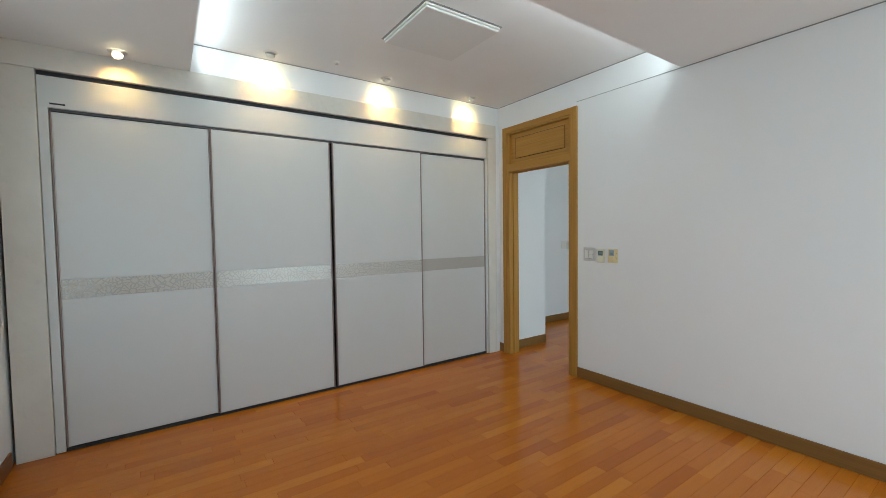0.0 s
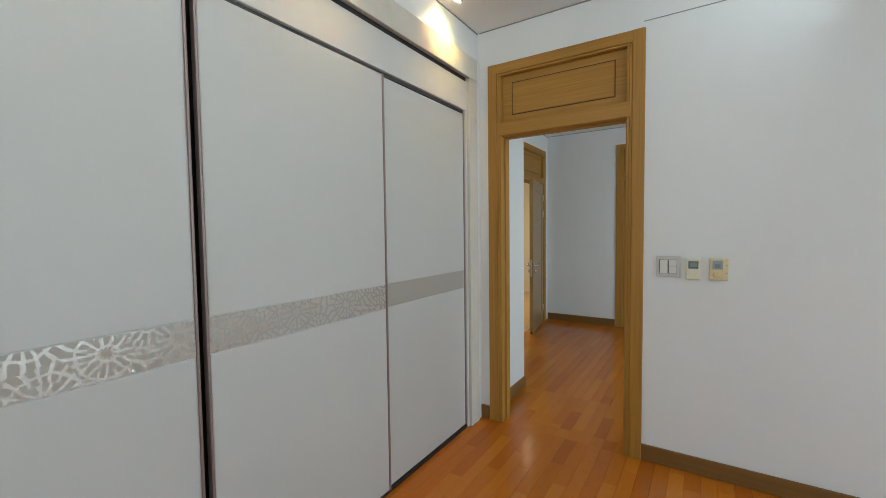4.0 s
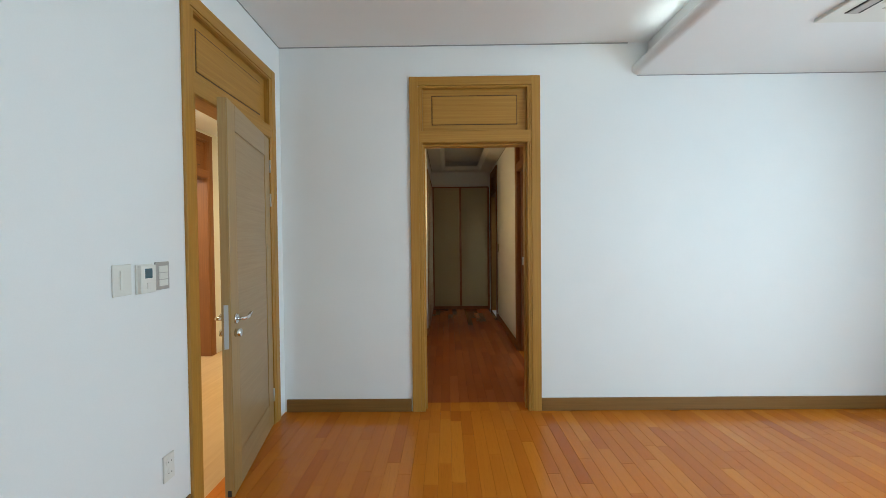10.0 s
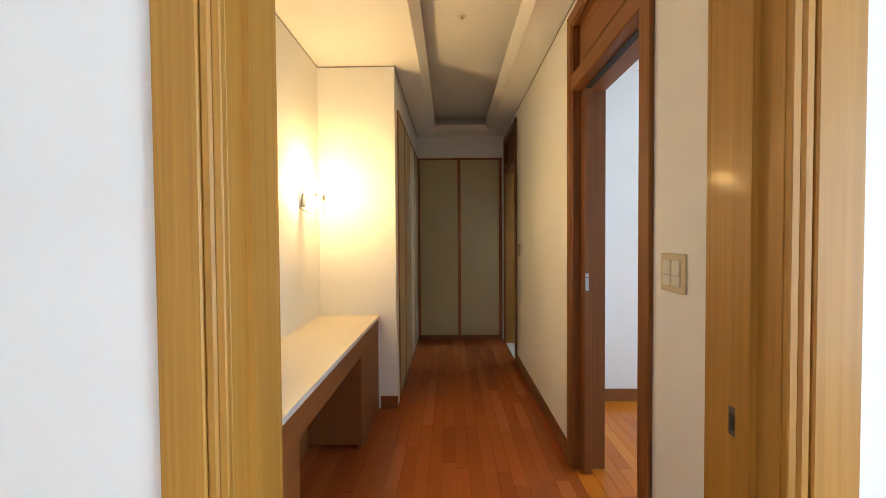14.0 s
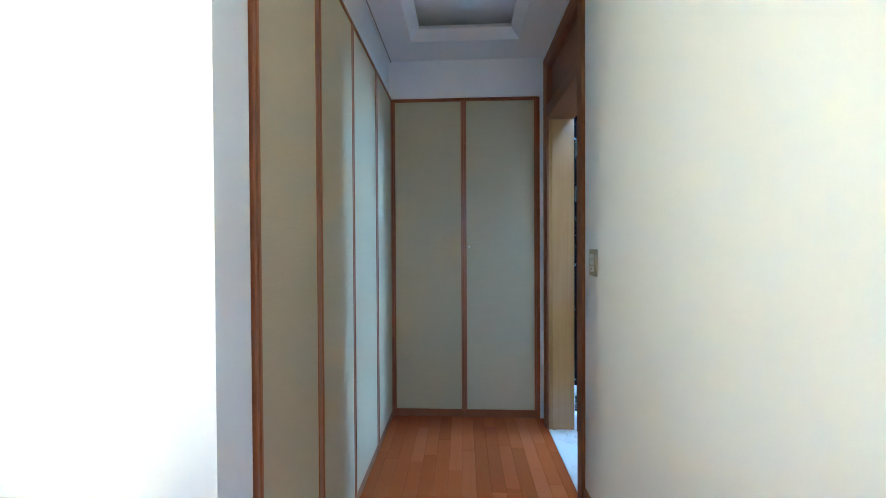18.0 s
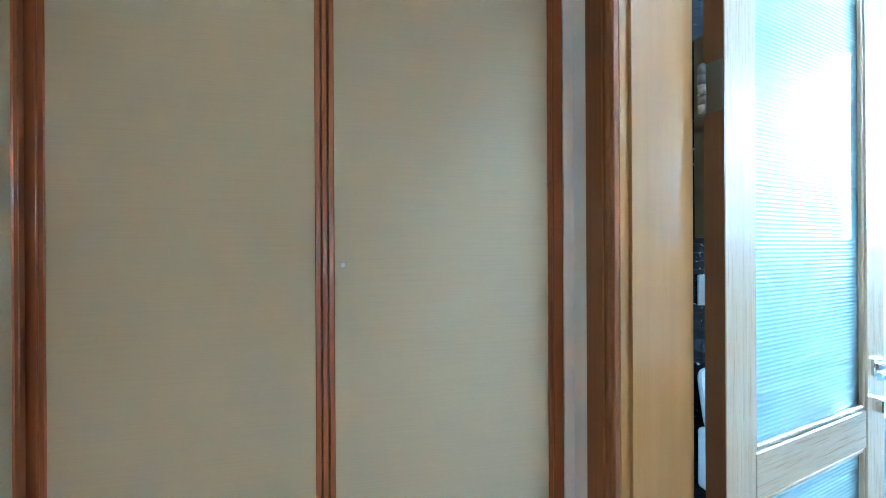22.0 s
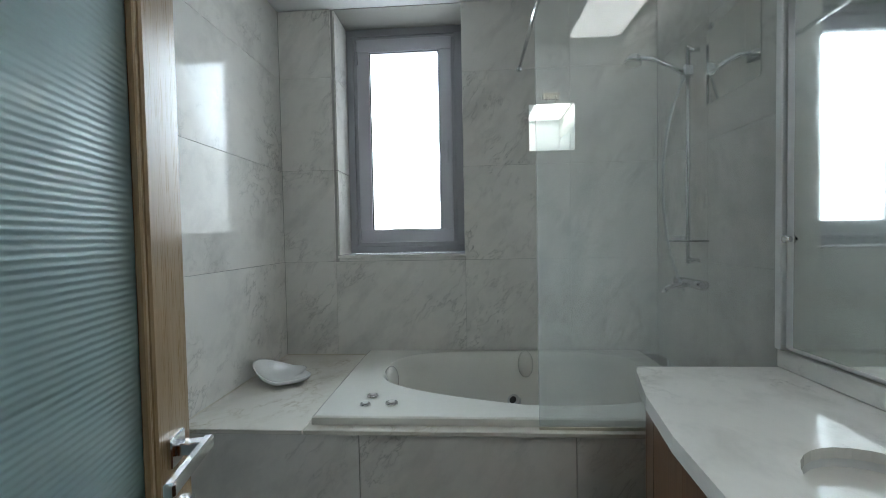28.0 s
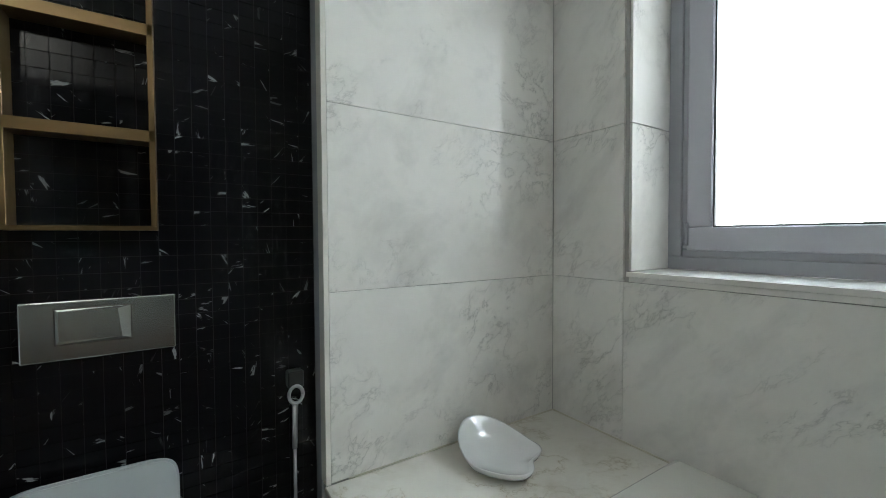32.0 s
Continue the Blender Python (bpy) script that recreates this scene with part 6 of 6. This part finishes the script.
for k in range(3):
    x1 = 0.325 - k * 0.51
    d = part("mirror_door", box(x1 - 0.505, x1, BRY + 0.102, BRY + 0.120, 0.88, 2.44, 0.002), M_COVER, cab)
    part("mirror", box(x1 - 0.495, x1 - 0.035, BRY + 0.1202, BRY + 0.1225, 0.89, 2.43), M_MIRROR, d)
    part("knob", cyl((x1 - 0.016, BRY + 0.120, 1.26), (x1 - 0.016, BRY + 0.140, 1.26), 0.011, 0.013, 16), M_CHROME, d)

# ceiling fittings
down = thing("downlight", (0.99, 11.285, BCEIL), "round chrome recessed downlight, switched off", "ceiling light")
part("ring", cyl((0.99, 11.285, BCEIL - 0.0005), (0.99, 11.285, BCEIL - 0.010), 0.062, 0.056, 32), M_STEEL, down)
part("lens", cyl((0.99, 11.285, BCEIL - 0.010), (0.99, 11.285, BCEIL - 0.013), 0.042, 0.040, 28), M_GREY, down)
vent = thing("exhaust_fan", (1.15, 10.95, BCEIL), "square white bathroom exhaust fan cover", "exhaust fan")
part("frame", box(1.03, 1.27, 10.80, 11.105, BCEIL - 0.005, BCEIL - 0.0005, 0.002), M_CEIL, vent)
part("cover", box(1.045, 1.255, 10.815, 11.090, BCEIL - 0.014, BCEIL - 0.0052, 0.003), M_COVER, vent)
part("name_bar", box(1.075, 1.085, 10.92, 10.98, BCEIL - 0.0146, BCEIL - 0.0138), M_BLACK, vent)
hatch = thing("ceiling_hatch", (0.6, 10.85, BCEIL), "square white access hatch in the ceiling", "hatch")
part("frame", box(0.40, 0.87, 10.60, 11.11, BCEIL - 0.004, BCEIL - 0.0005, 0.001), M_LINE, hatch)
part("lid", box(0.405, 0.865, 10.605, 11.105, BCEIL - 0.007, BCEIL - 0.0042, 0.001), M_CEIL, hatch)

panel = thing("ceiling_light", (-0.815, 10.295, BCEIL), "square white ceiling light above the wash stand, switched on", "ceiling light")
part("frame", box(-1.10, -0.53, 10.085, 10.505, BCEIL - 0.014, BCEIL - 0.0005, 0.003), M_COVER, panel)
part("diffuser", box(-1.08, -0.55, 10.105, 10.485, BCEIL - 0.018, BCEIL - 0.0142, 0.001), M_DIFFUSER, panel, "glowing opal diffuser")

# floor drain
grate = thing("floor_drain", (0.38, 11.29, BFZ), "long dark linear floor drain", "floor drain")
part("channel", box(0.352, 0.444, 10.76, 11.82, BFZ - 0.02, BFZ + 0.002), M_BLACK, grate)
part("bar", box(0.352, 0.360, 10.76, 11.82, BFZ + 0.002, BFZ + 0.006), M_DARKSTEEL, grate)
part("bar", box(0.436, 0.444, 10.76, 11.82, BFZ + 0.002, BFZ + 0.006), M_DARKSTEEL, grate)
slat_me = None
for k in range(53):
    y = 10.765 + k * 0.02
    bm = box(0.361, 0.435, y, y + 0.011, BFZ + 0.002, BFZ + 0.006)
    if slat_me is None:
        first = part("slat", bm, M_DARKSTEEL, grate)
        slat_me, y_first = first.data, y
    else:
        bm.free()
        ob = new("slat", slat_me)
        ob.parent = grate
        ob.location = (0, y - y_first, 0)

# toilet niche on the dark wall
ty = BKY
shelf = thing("niche_shelf", (-0.11, ty, 1.35), "bronze-framed wall shelf on the dark mosaic", "shelf")
for x in (-0.262, 0.025):
    part("side", box(x, x + 0.014, ty - 0.075, ty - 0.002, 1.348, 2.30, 0.001), M_BRASS, shelf)
for z in (1.336, 1.572, 1.852, 2.29):
    part("board", box(-0.262, 0.039, ty - 0.075, ty - 0.002, z, z + (0.012 if z < 1.4 else 0.030), 0.001), M_BRASS, shelf)
flush = thing("flush_plate", (-0.107, ty, 1.07), "brushed steel flush plate", "flush plate")
part("plate", box(-0.252, 0.074, ty - 0.012, ty - 0.001, 1.000, 1.155, 0.004, 2), M_PLATE, flush)
part("button_gap", box(-0.186, -0.026, ty - 0.0128, ty - 0.012, 1.040, 1.136), M_DARKSTEEL, flush)
bm = bmesh.new()
low = [bm.verts.new((x, ty - 0.0128, z)) for x, z in ((-0.183, 1.043), (-0.029, 1.043), (-0.029, 1.133), (-0.183, 1.133))]
top = [bm.verts.new((x, y, z)) for x, y, z in ((-0.176, ty - 0.016, 1.052), (-0.047, ty - 0.027, 1.052), (-0.055, ty - 0.025, 1.128), (-0.176, ty - 0.015, 1.128))]
for a in range(4):
    b = (a + 1) % 4
    bm.faces.new((low[a], low[b], top[b], top[a]))
bm.faces.new(top)
bmesh.ops.recalc_face_normals(bm, faces=bm.faces)
part("button", bm, M_PLATE, flush, "bulging steel flush button")
wc = thing("toilet", (-0.11, ty - 0.3, BFZ), "white wall-hung toilet with its lid up", "toilet")
bm = bmesh.new()
prev = None
for z, sc, back in ((0.06, 0.55, 0.02), (0.18, 0.80, 0.01), (0.30, 0.96, 0.0), (0.385, 1.0, 0.0), (0.40, 0.98, 0.0), (0.398, 0.72, 0.0), (0.30, 0.60, 0.0), (0.16, 0.30, 0.0)):
    ring = []
    for k in range(28):
        a = 2 * math.pi * k / 28
        x, y = 0.19 * sc * math.cos(a), 0.27 * sc * math.sin(a)
        ring.append(bm.verts.new((-0.11 + x, min(ty - 0.31 + y, ty - 0.003), z)))
    if prev:
        for k in range(28):
            f = bm.faces.new((prev[k], prev[(k + 1) % 28], ring[(k + 1) % 28], ring[k]))
            f.smooth = True
    else:
        bm.faces.new(ring)
    prev = ring
bm.faces.new(prev)
bmesh.ops.recalc_face_normals(bm, faces=bm.faces)
part("bowl", bm, M_CERAMIC, wc)
part("mounting_block", box(-0.26, 0.04, ty - 0.12, ty - 0.003, 0.10, 0.40, 0.02, 3), M_CERAMIC, wc)
m = pose(-0.11, ty - 0.085, 0.405, 80, 0, 0)
bm = bmesh.new()
ring = [((0.185 if abs(math.cos(a)) > 0.0 else 0) * math.copysign(abs(math.cos(a)) ** 0.30, math.cos(a)), 0.15 + 0.15 * math.copysign(abs(math.sin(a)) ** 0.30, math.sin(a))) for a in (2 * math.pi * k / 32 for k in range(32))]
vs = [bm.verts.new((x, y, 0)) for x, y in ring]
f = bm.faces.new(vs)
up = bmesh.ops.extrude_face_region(bm, geom=[f])
bmesh.ops.translate(bm, vec=(0, 0, 0.024), verts=[v for v in up["geom"] if isinstance(v, bmesh.types.BMVert)])
bmesh.ops.recalc_face_normals(bm, faces=bm.faces)
bmesh.ops.bevel(bm, geom=[e for e in bm.edges if abs(e.verts[0].co.z - e.verts[1].co.z) < 1e-5], offset=0.006, segments=2, affect="EDGES")
bmesh.ops.transform(bm, matrix=m, verts=bm.verts)
part("lid", bm, M_LID, wc, "raised pale grey toilet lid")
valve = thing("bidet_hose", (0.40, ty, 0.8), "grey hand spray on a hook with its hose", "hand spray")
part("bracket", box(0.375, 0.425, ty - 0.045, ty - 0.001, 0.820, 0.875, 0.004), M_BLACK, valve)
part("ring", tube([(0.395 + 0.022 * math.cos(a), ty - 0.060, 0.805 + 0.028 * math.sin(a)) for a in (2 * math.pi * k / 16 for k in range(17))], 0.006, 8), M_STEEL, valve)
part("spray_handle", cyl((0.395, ty - 0.045, 0.775), (0.393, ty - 0.040, 0.62), 0.010, 0.008, 12), M_STEEL, valve)
part("hose", tube([(0.393, ty - 0.040, 0.625), (0.392, ty - 0.045, 0.45), (0.386, ty - 0.05, 0.25), (0.35, ty - 0.05, 0.12), (0.31, ty - 0.03, 0.20)], 0.006, 8), M_STEEL, valve)
part("stop_valve", cyl((0.31, ty - 0.002, 0.20), (0.31, ty - 0.05, 0.20), 0.014, seg=14), M_CHROME, valve)
# bright overcast sky outside the bathroom window
tagged(solid("backdrop", box(3.2, 3.22, 10.0, 14.5, -1.0, 5.5), M_SKYWHITE), kind="structure")

# ---------------------------------------------------------------- laid pieces: parquet, floor tiles, mosaic
class Laid:
    """Many alike pieces under one parent: near ones as objects on shared meshes, the rest joined."""
    def __init__(self, name, parent, material):
        self.name, self.parent, self.material, self.cache, self.rest = name, parent, material, {}, ([], [])

    def add(self, x, y, z, w, d, h, single):
        if single:
            key = (round(w, 3), round(d, 3), round(h, 3))
            if key not in self.cache:
                b = min(0.0012, h / 3)
                bm = bmesh.new()
                lo = [bm.verts.new((sx * w / 2, sy * d / 2, -h)) for sx, sy in ((-1, -1), (1, -1), (1, 1), (-1, 1))]
                mi = [bm.verts.new((sx * w / 2, sy * d / 2, -b)) for sx, sy in ((-1, -1), (1, -1), (1, 1), (-1, 1))]
                hi = [bm.verts.new((sx * (w / 2 - b), sy * (d / 2 - b), 0)) for sx, sy in ((-1, -1), (1, -1), (1, 1), (-1, 1))]
                for p, q in ((lo, mi), (mi, hi)):
                    for k in range(4):
                        bm.faces.new((p[k], p[(k + 1) % 4], q[(k + 1) % 4], q[k]))
                bm.faces.new(hi)
                self.cache[key] = mesh_of(self.name, bm, self.material)
            ob = new(self.name, self.cache[key])
            ob.parent = self.parent
            ob.location = Vector((x, y, z)) - base_of(self.parent)
            return ob
        v, f = self.rest
        n = len(v)
        for zz in (z - h, z):
            v.extend(((x - w / 2, y - d / 2, zz), (x + w / 2, y - d / 2, zz), (x + w / 2, y + d / 2, zz), (x - w / 2, y + d / 2, zz)))
        f.extend(((n + 4, n + 5, n + 6, n + 7), (n, n + 1, n + 5, n + 4), (n + 1, n + 2, n + 6, n + 5), (n + 2, n + 3, n + 7, n + 6), (n + 3, n, n + 4, n + 7)))
        return None

    def close(self, name):
        v, f = self.rest
        if f:
            me = bpy.data.meshes.new(name)
            b = base_of(self.parent)
            me.from_pydata([(p[0] - b.x, p[1] - b.y, p[2] - b.z) for p in v], [], f)
            me.materials.append(self.material)
            ob = new(name, me)
            ob.parent = self.parent
            tagged(ob, kind="stuff")


def parquet_floor(name, areas, near, material):
    """Strips that run along y over rectangular areas (x0, x1, y0, y1)."""
    rng = random.Random(len(name) * 7)
    bm = bmesh.new()
    for x0, x1, y0, y1 in areas:
        box(x0, x1, y0, y1, -0.12, -0.0095, into=bm)
    floor = struct(name, bm, M_SUB)
    laid = Laid("parquet_strip", floor, material)
    count = 0
    wide, gap = 0.0765, 0.0005
    for x0, x1, y0, y1 in areas:
        c = math.floor(x0 / wide)
        while c * wide < x1:
            a, b = max(x0, c * wide), min(x1, (c + 1) * wide)
            if b - a > 0.01:
                y = y0 - rng.uniform(0.0, 0.6)
                while y < y1:
                    length = rng.choice((0.45, 0.60, 0.75, 0.90))
                    s, e = max(y0, y), min(y1, y + length)
                    y += length
                    if e - s < 0.02:
                        continue
                    mx, my = (a + b) / 2, (s + e) / 2
                    single = count < 300 and near(mx, my)
                    count += single
                    laid.add(mx, my, rng.uniform(-0.0002, 0.0002), b - a - gap, e - s - gap, 0.009, single)
            c += 1
    laid.close("parquet_rest")


parquet_floor("floor_bedroom", [(WX - 0.05, BX1, BY0, FY), (D1[0], D1[1], FY, FY2)], lambda x, y: x < 0.75, M_FLOOR)
parquet_floor("floor_hall", [(HX0, HX1, HJY, HY1), (HJX, HX1, FY2, HJY), (D2[0], D2[1], HY1, HY2)], lambda x, y: x < 1.2, M_FLOOR)
# same wood as the hall, laid in the tones darkened for shade
parquet_floor("floor_corridor", [(NX0, CX1, HY2, CEY + 0.05)], lambda x, y: True, M_FLOOR_SHADED)
parquet_floor("floor_study", [(CX1, SRX, HY2, SRY)], lambda x, y: x < -0.2, M_FLOOR)
bm = box(-7.2, HX0, 4.35, 9.55, -0.12, -0.002)
struct("floor_dressing", bm, M_PALEFLOOR)
bm = box(CX2, TFX, BRY, BKY, -0.2, BFZ - 0.010)
box(CX1, CX2, BD[0], BD[1], -0.2, BFZ - 0.010, into=bm)
bath_floor = struct("floor_bath", bm, M_GROUT)
tiles = Laid("floor_tile", bath_floor, M_MARBLE)
xs, ys = (CX1 + 0.03, -0.85, -0.25, 0.349), (BRY, 10.27, 10.87, 11.735, 12.30, BKY)
for a, b in zip(xs, xs[1:]):
    for c, d in zip(ys, ys[1:]):
        lo = max(a, CX2 if not (c < BD[1] and d > BD[0]) else a)
        lo = max(a, CX2)
        tiles.add((lo + b) / 2, (c + d) / 2, BFZ, b - lo - 0.002, d - c - 0.002, 0.009, True)
for c, d in zip(ys, ys[1:]):
    s, e = max(c, 0), d
    if d <= 10.76 or c >= 11.82:
        tiles.add((0.349 + 0.445) / 2, (c + d) / 2, BFZ, 0.094, d - c - 0.002, 0.009, True)
struct("trim_bath_threshold", box(CX1 - 0.005, CX2 + 0.012, BD[0], BD[1], BFZ, 0.004, 0.003), M_MARBLE)

# dark mosaic, small squares set upright
mosaic = bpy.data.objects["wall_bath_mosaic"]
P = 0.0435
count, verts, faces = 0, [], []
cell = None
z = BFZ + 0.001
while z < BCEIL - P:
    x = 0.474 - P
    while x > CX2:
        near = 0.62 < z < 1.75 and x > 0.045 and count < 300
        if near:
            if cell is None:
                bm = box(0, P - 0.002, 0, 0.008, 0, P - 0.002)
                cell = mesh_of("mosaic_tile", bm, M_MOSAIC)
            ob = new("mosaic_tile", cell)
            ob.parent = mosaic
            ob.location = (x, BKY, z)
            count += 1
        else:
            n = len(verts)
            for yy in (BKY, BKY + 0.008):
                verts.extend(((x, yy, z), (x + P - 0.002, yy, z), (x + P - 0.002, yy, z + P - 0.002), (x, yy, z + P - 0.002)))
            faces.extend(((n, n + 1, n + 2, n + 3), (n, n + 4, n + 5, n + 1), (n + 1, n + 5, n + 6, n + 2), (n + 2, n + 6, n + 7, n + 3), (n + 3, n + 7, n + 4, n)))
        x -= P
    z += P
me = bpy.data.meshes.new("mosaic_rest")
me.from_pydata(verts, [], faces)
me.materials.append(M_MOSAIC)
ob = new("mosaic_rest", me)
ob.parent = mosaic
tagged(ob, kind="stuff")
